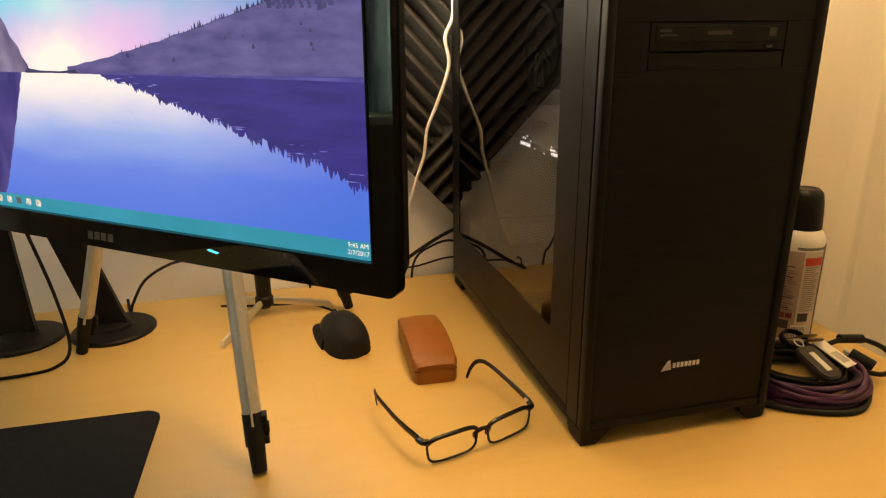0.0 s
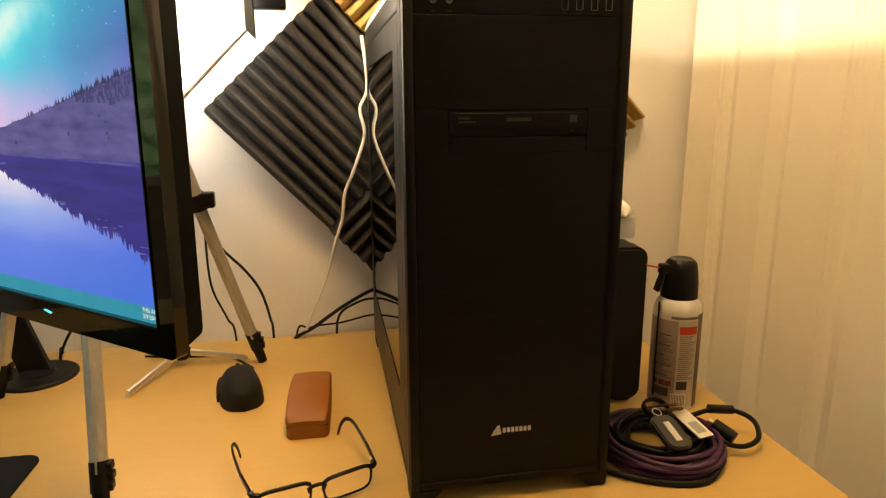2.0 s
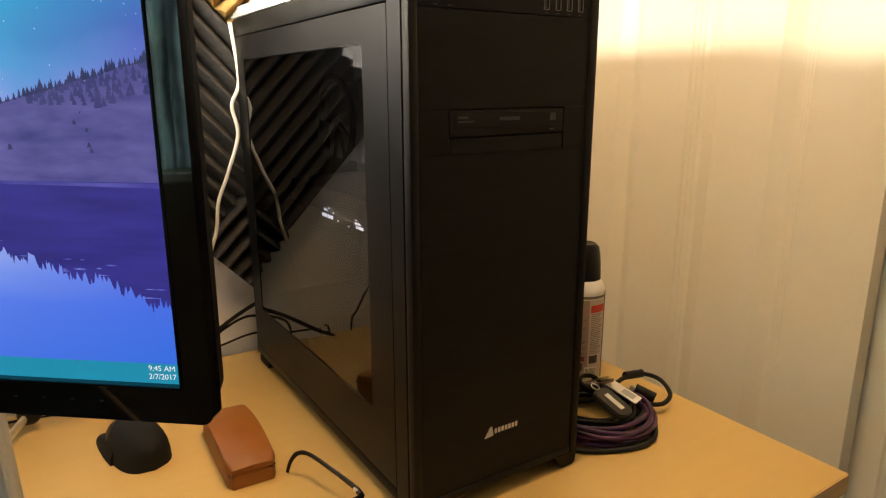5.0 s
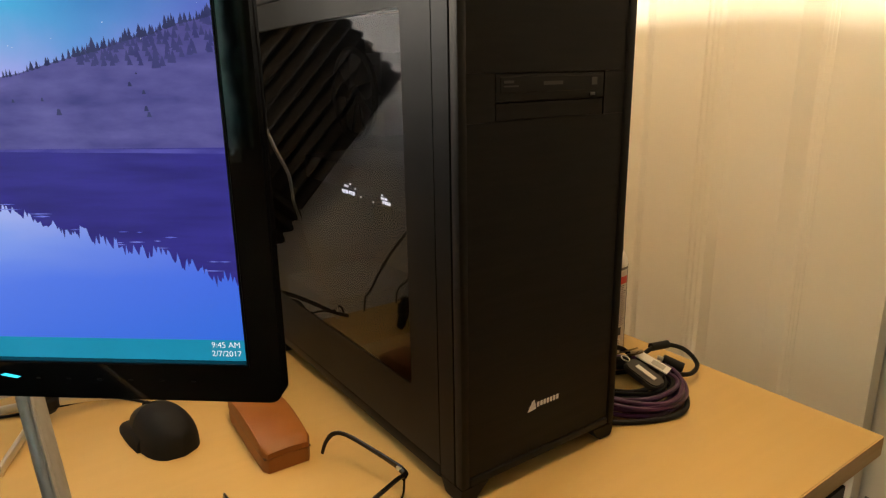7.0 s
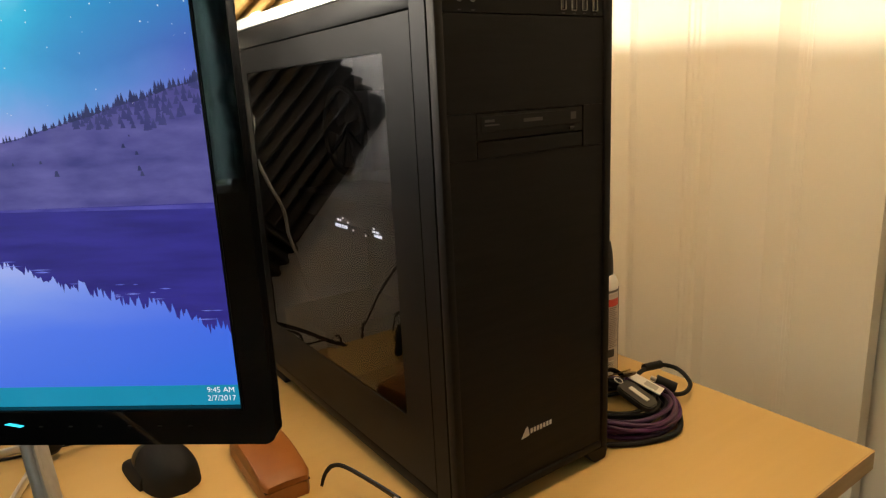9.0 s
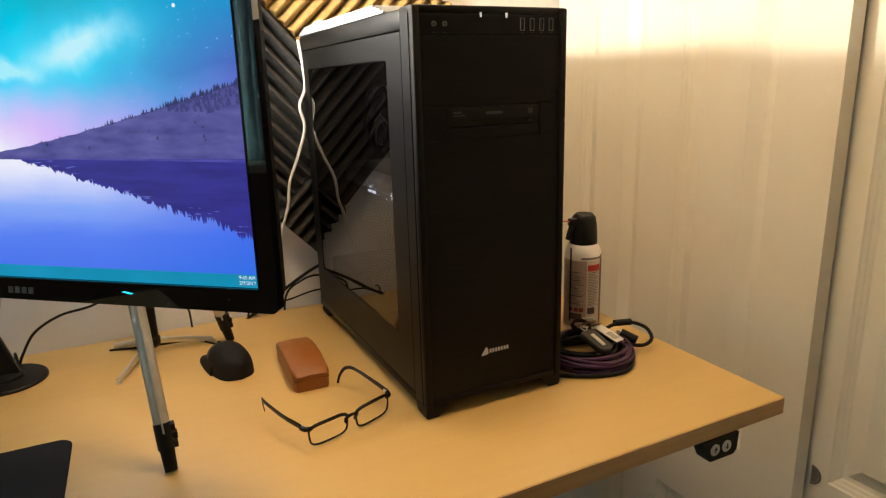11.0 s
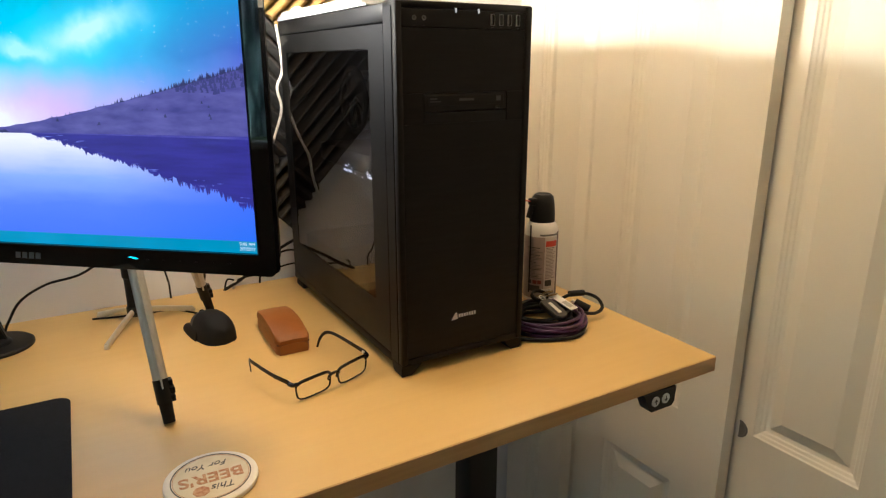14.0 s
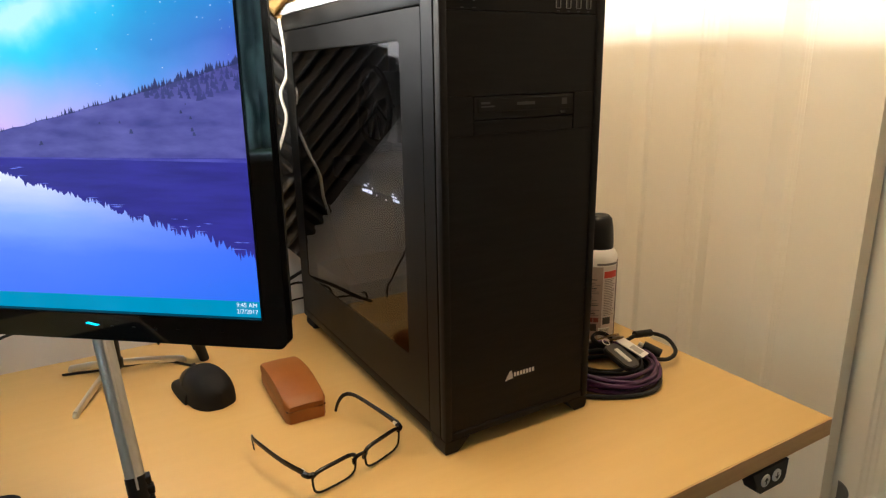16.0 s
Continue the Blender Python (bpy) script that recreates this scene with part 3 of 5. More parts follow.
def display(name, stops, x_blend, noise_amp, streak=None, noise_scale=9.0, stretch=(1, 1, 1)):
    """Emission that runs through colour stops up the picture, and to another set at the sides."""
    m = mat(name, (0.01, 0.01, 0.01), 0.35, rough_var=0, spec=0.3, emit=(1, 1, 1), emit_strength=SCREEN_E)
    n, l = m.node_tree.nodes, m.node_tree.links
    co, sp = n.new("ShaderNodeTexCoord"), n.new("ShaderNodeSeparateXYZ")
    l.new(co.outputs["Object"], sp.inputs[0])
    mp, tx = n.new("ShaderNodeMapping"), n.new("ShaderNodeTexNoise")
    mp.inputs["Scale"].default_value = stretch
    tx.inputs["Scale"].default_value, tx.inputs["Detail"].default_value = noise_scale, 5
    l.new(co.outputs["Object"], mp.inputs[0])
    l.new(mp.outputs[0], tx.inputs["Vector"])

    def ramp(sock, pairs):
        r = n.new("ShaderNodeValToRGB")
        e = r.color_ramp.elements
        while len(e) < len(pairs):
            e.new(0.5)
        for k, (p, c) in zip(e, pairs):
            k.position, k.color = p, (*c, 1)
        l.new(sock, r.inputs[0])
        return r.outputs[0]

    def scaled(sock, lo, hi):
        r = n.new("ShaderNodeMapRange")
        r.inputs["From Min"].default_value, r.inputs["From Max"].default_value = lo, hi
        l.new(sock, r.inputs[0])
        return r.outputs[0]

    def add(a, b, k):
        r = n.new("ShaderNodeMath")
        r.operation = "MULTIPLY_ADD"
        l.new(b, r.inputs[0])
        r.inputs[1].default_value = k
        l.new(a, r.inputs[2])
        return r.outputs[0]

    def mix(f, a, b):
        r = n.new("ShaderNodeMix")
        r.data_type = "RGBA"
        l.new(f, r.inputs["Factor"])
        l.new(a, r.inputs["A"])
        l.new(b, r.inputs["B"])
        return r.outputs["Result"]
    wob = scaled(tx.outputs["Fac"], 0.3, 0.7)
    up = add(scaled(sp.outputs["Z"], stops[0], stops[1]), wob, noise_amp)
    col = ramp(up, stops[2])
    for x0, x1, pairs in x_blend:
        side = add(scaled(sp.outputs["X"], x0, x1), wob, 0.12)
        col = mix(ramp(side, ((0.05, (0, 0, 0)), (0.95, (1, 1, 1)))), col, ramp(up, pairs))
    if streak:
        for cx, cz, rx, rz, turn, c, strength in streak:
            q, g = n.new("ShaderNodeMapping"), n.new("ShaderNodeTexGradient")
            q.vector_type = "TEXTURE"
            q.inputs["Location"].default_value, q.inputs["Rotation"].default_value, q.inputs["Scale"].default_value = (cx + 0.025, 0, cz + 0.0175), (0, radians(turn), 0), (rx, 1, rz)
            g.gradient_type = "QUADRATIC_SPHERE"
            jit, big = n.new("ShaderNodeVectorMath"), n.new("ShaderNodeTexNoise")
            big.inputs["Scale"].default_value, big.inputs["Detail"].default_value = 22, 6
            l.new(co.outputs["Object"], big.inputs["Vector"])
            jit.operation = "MULTIPLY_ADD"
            l.new(big.outputs["Color"], jit.inputs[0])
            jit.inputs[1].default_value = (0.05, 0, 0.035)
            l.new(co.outputs["Object"], jit.inputs[2])
            l.new(jit.outputs[0], q.inputs[0])
            l.new(q.outputs[0], g.inputs[0])
            rgb = n.new("ShaderNodeRGB")
            rgb.outputs[0].default_value = (*c, 1)
            k = n.new("ShaderNodeMath")
            k.operation, k.use_clamp = "MULTIPLY", True
            l.new(g.outputs["Fac"], k.inputs[0])
            k.inputs[1].default_value = strength
            col = mix(k.outputs[0], col, rgb.outputs[0])
    l.new(col, n["Principled BSDF"].inputs["Emission Color"])
    return m


SHORE = 0.1425
M_sky = display("lit_sky", (0.14, 0.357, ((0.0, (0.95, 0.78, 1.0)), (0.14, (0.75, 0.50, 0.98)), (0.30, (0.42, 0.60, 0.98)), (0.46, (0.03, 0.72, 0.98)), (0.72, (0.0, 0.62, 0.85)), (1.0, (0.02, 0.42, 0.45)))),
                [(-0.26, 0.03, ((0.0, (0.45, 0.30, 0.85)), (0.3, (0.22, 0.20, 0.72)), (0.55, (0.07, 0.13, 0.52)), (0.8, (0.02, 0.30, 0.62)), (1.0, (0.0, 0.55, 0.55)))),
                 (-0.40, -0.58, ((0.0, (0.8, 0.75, 0.98)), (0.4, (0.10, 0.55, 0.90)), (0.7, (0.25, 0.20, 0.72)), (1.0, (0.20, 0.14, 0.55))))], 0.16,
                [(-0.205, 0.258, 0.17, 0.060, -12, (0.10, 0.82, 1.0), 1.5), (-0.195, 0.262, 0.100, 0.028, -14, (0.60, 0.96, 1.0), 1.9), (-0.285, 0.240, 0.07, 0.018, 8, (0.45, 0.93, 1.0), 2.0), (-0.345, 0.205, 0.12, 0.04, 15, (0.45, 0.86, 1.0), 1.2), (-0.29, 0.165, 0.20, 0.075, -8, (0.80, 0.55, 0.98), 1.3), (-0.345, 0.150, 0.11, 0.06, 0, (1.0, 0.95, 1.0), 1.9), (-0.44, 0.295, 0.11, 0.075, 20, (0.33, 0.27, 0.80), 2.0)])
M_water = display("lit_water", (0.015, SHORE, ((0.0, (0.08, 0.19, 0.86)), (0.35, (0.12, 0.24, 0.92)), (0.62, (0.30, 0.45, 0.98)), (0.80, (0.66, 0.70, 1.0)), (0.97, (0.98, 0.94, 1.0)))),
                  [(-0.20, 0.02, ((0.0, (0.04, 0.17, 0.80)), (0.4, (0.07, 0.17, 0.85)), (0.7, (0.16, 0.22, 0.82)), (1.0, (0.2, 0.2, 0.7))))], 0.10, None, 10.0, (1, 1, 5))
part("wallpaper_sky", flat([(-SW, SHORE), (0, SHORE), (0, SH), (-SW, SH)], -0.0002), M_sky, screen)
part("wallpaper_water", flat([(-SW, 0.013), (0, 0.013), (0, SHORE), (-SW, SHORE)], -0.0002), M_water, screen)
random.seed(11)


def ridge(x):
    t = max(0.0, (x + 0.335) / 0.335)
    return 0.1480 + 0.0725 * t ** 1.22 + 0.0012 * noise.noise(Vector((x * 60, 0, 0)))


xs = [-0.335 + 0.335 * i / 120 for i in range(121)]
hillb = flat([(-0.335, SHORE - 0.001), (0, SHORE - 0.001)] + [(x, ridge(x)) for x in reversed(xs)], -0.0004)
part("wallpaper_hill", hillb, glow("lit_hill", (0.055, 0.050, 0.22), SCREEN_E, (0.145, 0.128, 0.39), 30, (1, 1, 3.2), (0.28, 0.74)), screen)
M_trees = glow("lit_trees", (0.022, 0.027, 0.095), SCREEN_E, (0.045, 0.05, 0.15), 60)
tr = bmesh.new()
x = -0.315
while x < -0.001:
    t = (x + 0.335) / 0.335
    h = (0.0018 + 0.0105 * t) * random.uniform(0.30, 1.0) * (0.75 + 0.5 * noise.noise(Vector((x * 45, 9, 0))))
    w = h * random.uniform(0.20, 0.36)
    z0 = ridge(x) - 0.001
    prof = [(-w * 0.25, 0), (-w, 0.1 * h), (-w * 0.45, 0.4 * h), (-w * 0.6, 0.42 * h), (0, h), (w * 0.6, 0.42 * h), (w * 0.45, 0.4 * h), (w, 0.1 * h), (w * 0.25, 0)]
    join(tr, flat([(min(x + a, -0.0002), z0 + c) for a, c in prof], -0.0006))
    x += random.uniform(0.0014, 0.0048) * (1.7 - 1.05 * t)
wood = bmesh.new()
for k in range(120):
    xx = -0.085 * random.random() ** 1.3 - 0.004
    z0 = ridge(xx) - random.uniform(0.002, 0.021) * min(1.0, (xx + 0.11) * 14)
    h = random.uniform(0.004, 0.007)
    join(wood, flat([(xx - 0.0018, z0), (xx + 0.0018, z0), (xx, z0 + h)], -0.0005))
part("wallpaper_wood", wood, glow("lit_wood", (0.042, 0.042, 0.165), SCREEN_E, (0.06, 0.058, 0.20), 60), screen)["kind"] = "stuff"
for k in range(11):
    xx = -0.03 - 0.24 * random.random()
    z0 = SHORE + (ridge(xx) - SHORE) * random.uniform(0.15, 0.75)
    h = random.uniform(0.001, 0.004)
    join(tr, flat([(xx - h * 0.5, z0), (xx + h * 0.5, z0), (xx + h * 0.2, z0 + h), (xx - h * 0.2, z0 + h)], -0.0006))
part("wallpaper_treeline", tr, M_trees, screen)["kind"] = "stuff"


def mirror_edge(x):
    t = max(0.0, (x + 0.29) / 0.29)
    return SHORE - 0.002 - 0.083 * t ** 1.05 + 0.0085 * math.sqrt(t) * noise.noise(Vector((x * 30, 5, 0)))


seq, x = [], -0.29
while x < 0:
    drip = noise.noise(Vector((x * 140, 2, 0))) + 0.6 * noise.noise(Vector((x * 420, 7, 0)))
    seq.append((x, mirror_edge(x) + (0.0075 * drip + random.uniform(-0.0055, 0.0030)) * (0.40 + (x + 0.29) * 2.4)))
    x += random.uniform(0.0005, 0.0016)
seq.append((0, mirror_edge(0)))
part("wallpaper_hill_mirrored", flat(seq + [(0, SHORE - 0.0008), (-0.29, SHORE - 0.0008)], -0.0004), glow("lit_reflection", (0.030, 0.024, 0.20), SCREEN_E, (0.045, 0.036, 0.30), 12, (1, 1, 8)), screen)

ripples = bmesh.new()
for k in range(26):
    xx = -0.285 + 0.285 * random.random() ** 0.8
    z0 = mirror_edge(xx) + random.uniform(-0.001, 0.012)
    w, h = random.uniform(0.002, 0.011), random.uniform(0.00025, 0.0006)
    if xx + w < -0.001 and z0 < SHORE - 0.002:
        join(ripples, flat([(xx - w, z0), (xx, z0 - h), (xx + w, z0), (xx, z0 + h)], -0.0005))
part("wallpaper_ripples", ripples, glow("lit_ripple", (0.10, 0.13, 0.60), SCREEN_E, (0.25, 0.30, 0.85), 60), screen)["kind"] = "stuff"
part("wallpaper_shoreline", flat([(-0.30, SHORE - 0.0012), (-0.15, SHORE - 0.0024), (0, SHORE - 0.0046), (0, SHORE - 0.0016), (-0.15, SHORE - 0.0008), (-0.30, SHORE - 0.0004)], -0.0006), glow("lit_shoreline", (0.055, 0.048, 0.30), SCREEN_E, (0.10, 0.09, 0.42), 40, (1, 1, 6)), screen)


def cliff(z):
    t = (z - SHORE) / 0.12
    return -0.393 - 0.072 * t ** 1.1 - 0.006 * noise.noise(Vector((z * 70, 3, 0)))


zs = [SHORE + 0.145 * i / 40 for i in range(41)]
part("wallpaper_mountain", flat([(-SW, SHORE - 0.0004)] + [(cliff(z), z) for z in zs] + [(-0.52, 0.302), (-0.57, 0.322), (-SW, 0.331)], -0.0004), glow("lit_rock", (0.10, 0.085, 0.22), SCREEN_E, (0.27, 0.23, 0.42), 34, (1, 1, 0.6)), screen)
part("wallpaper_mountain_mirrored", flat([(-SW, SHORE), (-SW, 0.0135)] + [(-0.472 + 0.066 * (i / 30) ** 0.9 + random.uniform(-0.001, 0.001), 0.0135 + (SHORE - 0.0135) * i / 30) for i in range(31)], -0.0004), glow("lit_rock_reflection", (0.035, 0.028, 0.20), SCREEN_E, (0.09, 0.07, 0.33), 20, (3, 1, 1)), screen)
part("wallpaper_far_shore", flat([(-0.40, SHORE - 0.0006), (-0.32, SHORE - 0.0006), (-0.325, SHORE + 0.003), (-0.345, SHORE + 0.0012), (-0.375, SHORE + 0.0016), (-0.395, SHORE + 0.004)], -0.0005), M_trees, screen)
M_star = glow("lit_star", (1, 1, 1), SCREEN_E)
stars = [(-0.068, 0.297, 0.0022)] + [(-random.random() ** 1.5 * 0.13, 0.227 + random.random() * 0.10, random.uniform(0.0002, 0.0006)) for k in range(34)] + [(-random.random() * 0.4, 0.2 + random.random() * 0.15, random.uniform(0.00015, 0.0004)) for k in range(30)]
for x, z, r in stars:
    if x < -0.002:
        part("wallpaper_star", flat([(x + r * math.cos(a * math.pi / 3), z + r * math.sin(a * math.pi / 3)) for a in range(6)], -0.0007), M_star, screen)
part("taskbar", flat([(-SW, 0), (0, 0), (0, 0.0148), (-SW, 0.0148)], -0.0008), glow("lit_taskbar", (0.012, 0.27, 0.42), SCREEN_E, (0.02, 0.32, 0.52), 8), screen)
ICONS = [(0.9, 0.9, 0.92), (0.85, 0.3, 0.2), (0.9, 0.88, 0.8), (0.95, 0.95, 0.95), (0.12, 0.15, 0.2), (0.8, 0.9, 0.95), (0.95, 0.95, 0.9)]
for k, c in enumerate(ICONS):
    x = -0.500 + 0.0165 * k - 0.0165
    part("taskbar_icon", flat(rounded(x - 0.0042, x + 0.0042, 0.0046, 0.0118, 0.0012, 2), -0.0010), glow("lit_icon", c, SCREEN_E, tuple(0.45 * q for q in c), 300), screen)
part("active_button", flat([(-0.5255, 0.0006), (-0.5080, 0.0006), (-0.5080, 0.0144), (-0.5255, 0.0144)], -0.0009), glow("lit_button", (0.12, 0.62, 0.78), SCREEN_E), screen)
FACE = pose(0, 0, 0, 90, 0, 0)
words("clock_time", "9:45 AM", 0.0058, M_star, screen, pose(-0.0155, -0.0011, 0.0112) @ FACE, 0.0)
words("clock_date", "2/7/2017", 0.0058, M_star, screen, pose(-0.0155, -0.0011, 0.0050) @ FACE, 0.0)

# ---- light stand with its octagonal softbox ----
stand = thing("light_stand", pose(0, 0, 0), "silver tripod light stand with black feet and softbox", "light stand")
APEX = Vector((-0.016, 0.93, 1.82))
for fx, fy, clips in ((0.017, 0.669, 1), (-0.233, 1.028, 1), (0.164, 1.084, 2)):
    foot = Vector((fx, fy, TOP + 0.002))
    way = (APEX - foot).normalized()
    leg = part("leg", rod(foot + way * 0.052, APEX, 0.0098, 20), M_alu, stand, "satin aluminium tube")
    groove = part("leg_rib", rod(foot + way * 0.052 + Vector((0.0, -0.0094, 0)), APEX + Vector((0.0, -0.0094, 0)), 0.0022, 8), M_alu, leg)
    sock = part("foot_clamp", rod(foot + way * 0.028, foot + way * 0.062, 0.0107, 18), M_plastic, leg, "black plastic clamp")
    side = Vector((1, 0, 0))
    lev = bmesh.new()
    for k, d in ((0.034, 0.0105), (0.045, 0.0118), (0.056, 0.0105)):
        join(lev, box(-0.004, 0.004, -0.006, 0.006, -0.0045, 0.0045, 0.001, 1), Matrix.Translation(foot + way * k + side * d))
    part("clamp_lever", lev, M_plastic, leg)
    part("rubber_foot", rod(foot, foot + way * 0.031, 0.0078, 16, r1=0.0092), M_matte, leg)
    if clips == 2:
        k = way * 0.312
        cb = rod(foot + k - way * 0.012, foot + k + way * 0.014, 0.0145, 18)
        ring = part("leg_clip", cb, M_plastic, leg, "black leg clip")
        part("clip_lever", join(bmesh.new(), box(-0.010, 0.010, -0.009, 0.009, -0.012, 0.012, 0.002, 1), Matrix.Translation(foot + k + Vector((0.017, -0.004, 0.004)))), M_plastic, leg)
        part("upper_tube", rod(foot + k + way * 0.014, APEX, 0.0125, 20), M_alu, leg)
part("hub", rod(APEX - Vector((0, 0, 0.06)), APEX + Vector((0, 0, 0.05)), 0.024, 20), M_plastic, stand)
part("centre_post", rod(APEX + Vector((0, 0, 0.05)), APEX + Vector((0, 0, 0.24)), 0.012, 16), M_alu, stand)
part("boom", rod(APEX + Vector((0, 0, 0.20)), (-0.012, 1.10, 1.99), 0.009, 12), M_plastic, stand)
part("drop_rod", rod((-0.012, 1.10, 1.99), (-0.012, 1.10, 1.925), 0.009, 12), M_plastic, stand)
SC, SR = Vector((-0.012, 0, 1.735)), 0.193 / math.cos(math.pi / 8)
octo = [(SC.x + SR * math.cos(math.pi / 8 + k * math.pi / 4), SC.z + SR * math.sin(math.pi / 8 + k * math.pi / 4)) for k in range(8)]
octi = [(SC.x + (SR - 0.003) * math.cos(math.pi / 8 + k * math.pi / 4), SC.z + (SR - 0.003) * math.sin(math.pi / 8 + k * math.pi / 4)) for k in range(8)]
M_silk = mat("glowing_silk", (0.85, 0.84, 0.82), 0.8, emit=(1.0, 0.94, 0.86), emit_strength=SILK_E, rough_var=0)
M_silk_back = mat("glowing_back_silk", (0.85, 0.84, 0.82), 0.8, emit=(1.0, 0.94, 0.86), emit_strength=SILK_E * 1.2, rough_var=0)
M_cloth = mat("white_rim_cloth", (0.8, 0.79, 0.76), 0.8, rough_var=0)
sb = part("softbox", plate(octo, 1.030, 1.055, octi), M_cloth, stand, "white octagonal softbox with a black edge")
part("front_silk", plate(octi, 1.036, 1.0375), M_silk, sb, "glowing white front cloth", smooth=0)
part("back_silk", plate(octi, 1.0480, 1.0495), M_silk_back, sb, "glowing white back cloth", smooth=0)
part("black_edge", plate([octo[0], octo[7], (octo[7][0] + 0.012, octo[7][1] - 0.012), (octo[0][0] + 0.012, octo[0][1])], 1.025, 1.06), M_matte, sb, "black edge strip")
part("speed_ring", box(0.186, 0.240, 1.10, 1.13, 1.695, 1.80, 0.004), M_plastic, stand, "black lamp bracket")

# ---- acoustic foam tiles ----
def ridge_mesh(material):
    """One foam ridge, 30 cm along x, its crest towards -y."""
    b = bmesh.new()
    s, n, cols = 0.300, 12, 10
    prof = ((0.0, 0.0), (0.10, 0.004), (0.28, 0.021), (0.42, 0.0275), (0.55, 0.0275), (0.70, 0.021), (0.90, 0.004), (1.0, 0.0))
    rings = []
    for c in range(cols + 1):
        x = s * c / cols - s / 2
        rings.append([b.verts.new((x, -0.0178 - d - 0.0012 * (d > 0) * noise.noise(Vector((x * 25, f, 0))), (f - 0.5) * s / n)) for f, d in prof])
    for p, q in zip(rings, rings[1:]):
        for k in range(len(prof)):
            j = (k + 1) % len(prof)
            b.faces.new((p[k], q[k], q[j], p[j]))
    b.faces.new(rings[0])
    b.faces.new(rings[-1][::-1])
    bmesh.ops.recalc_face_normals(b, faces=b.faces[:])
    return mesh_of("ridge", b, material, 40)


RIDGE, RIDGE_TAN = ridge_mesh(M_foam), ridge_mesh(M_foam_tan)


def foam_tile(m, turn, label, tan=False):
    """A 30 cm tile, ridges along its own x, face towards -y."""
    tile = thing("acoustic_foam_tile", m @ pose(0, 0, 0, 0, turn, 0), label, "acoustic foam", "foam tiles on the wall")
    part("backing", box(-0.1499, 0.1499, -0.018, 0.0, -0.1499, 0.1499), M_foam_tan if tan else M_foam, tile)
    for k in range(12):
        r = new("ridge", RIDGE_TAN if tan else RIDGE)
        r.parent = tile
        r.matrix_local = pose(0, 0, -0.15 + 0.025 * (k + 0.5))
    return tile


FX, FZ, SL = 0.297, 1.527, 46.5          # centre of the first tile and its lean
def tile_at(du, dv):
    """Centre of a tile du along and dv across the lattice."""
    a = radians(SL)
    return FX + 0.301 * (du * math.cos(a) + dv * math.sin(a)), FZ + 0.301 * (-du * math.sin(a) + dv * math.cos(a))


for du, dv, cross, label in ((0, 0, 0, "charcoal ridged acoustic foam tile on the wall"), (1, 0, 90, "charcoal foam tile with ridges turned crosswise"),
                             (0, 1, 90, "golden tan ridged acoustic foam tile on the wall")):
    cx, cz = tile_at(du, dv)
    foam_tile(pose(cx, WALL_Y, cz), SL + cross, label, dv == 1)
# tan here paints the softbox light that falls on this corner
foam_tile(pose(0.718, WALL_Y, 1.522), 45, "foam tile whose corner shows past the tower, lamp light painted tan", True)

# ---- desk-clamp style stands behind the monitor ----
def disc_stand(name, x, y, lean, label, reach):
    st = thing(name, pose(x, y, TOP), label, "stand", group="round-footed stands")
    part("base_disc", lathe([(0.062, 0.0), (0.062, 0.004), (0.059, 0.0065), (0.02, 0.0075)], 48), M_plastic, st, "flat round black base")
    part("collar", lathe([(0.028, 0.0072), (0.026, 0.012), (0.018, 0.016)], 24), M_plastic, st)
    b = bmesh.new()
    n0, n1 = 0.024, 0.020
    lo = [b.verts.new((a * n0, c * 0.008, 0.008)) for a, c in ((-1, -1), (1, -1), (1, 1), (-1, 1))]
    hi = [b.verts.new((lean + a * n1, c * 0.008, reach)) for a, c in ((-1, -1), (1, -1), (1, 1), (-1, 1))]
    b.faces.new(lo[::-1])
    b.faces.new(hi)
    for i in range(4):
        b.faces.new((lo[i], lo[(i + 1) % 4], hi[(i + 1) % 4], hi[i]))
    bmesh.ops.bevel(b, geom=b.edges[:], offset=0.002, segments=2, affect="EDGES")
    part("upright", b, M_plastic, st, "flat black slanted upright")
    return st


s1 = disc_stand("monitor_stand", -0.203, 1.100, -0.115, "black monitor stand with a round foot and slanted upright", 0.42)
part("arm", rod((-0.115, 0.0, 0.41), (0.105, -0.245, 0.42), 0.014, 12), M_plastic, s1)
part("mount_plate", join(bmesh.new(), box(-0.05, 0.05, -0.006, 0.006, -0.05, 0.05, 0.002), pose(0.108, -0.249, 0.42, 0, 0, -41.2)), M_plastic, s1)
disc_stand("speaker_stand", -0.335, 1.105, -0.012, "black stand with a round foot and straight upright", 0.40)

# ---- small silver tabletop tripod ----
mt = thing("tabletop_tripod", pose(0.028, 1.100, TOP), "small chrome tabletop tripod with a black post", "tripod")
for tx, ty in ((-0.062, -0.112), (-0.060, 0.062), (0.105, 0.0)):
    lg = part("leg", tube([Vector((0.003 * tx / 0.1, 0.003 * ty / 0.1, 0.024)), Vector((tx * 0.5, ty * 0.5, 0.016)), Vector((tx, ty, 0.0045))], 0.0062, 10, flat=0.7), M_chrome, mt, "thin chrome leg")
    part("leg_tip", join(bmesh.new(), lathe([(0.0045, -0.003), (0.005, 0.0), (0.003, 0.004)], 12), Matrix.Translation((tx, ty, 0.003))), M_chrome, lg)
part("hub", lathe([(0.010, 0.012), (0.015, 0.018), (0.015, 0.030), (0.012, 0.034)], 24), M_plastic, mt)
part("post", lathe([(0.0125, 0.034), (0.0125, 0.09), (0.0150, 0.092), (0.0150, 0.125), (0.0115, 0.128), (0.0115, 0.23)], 24), M_plastic, mt, "thick black threaded post")

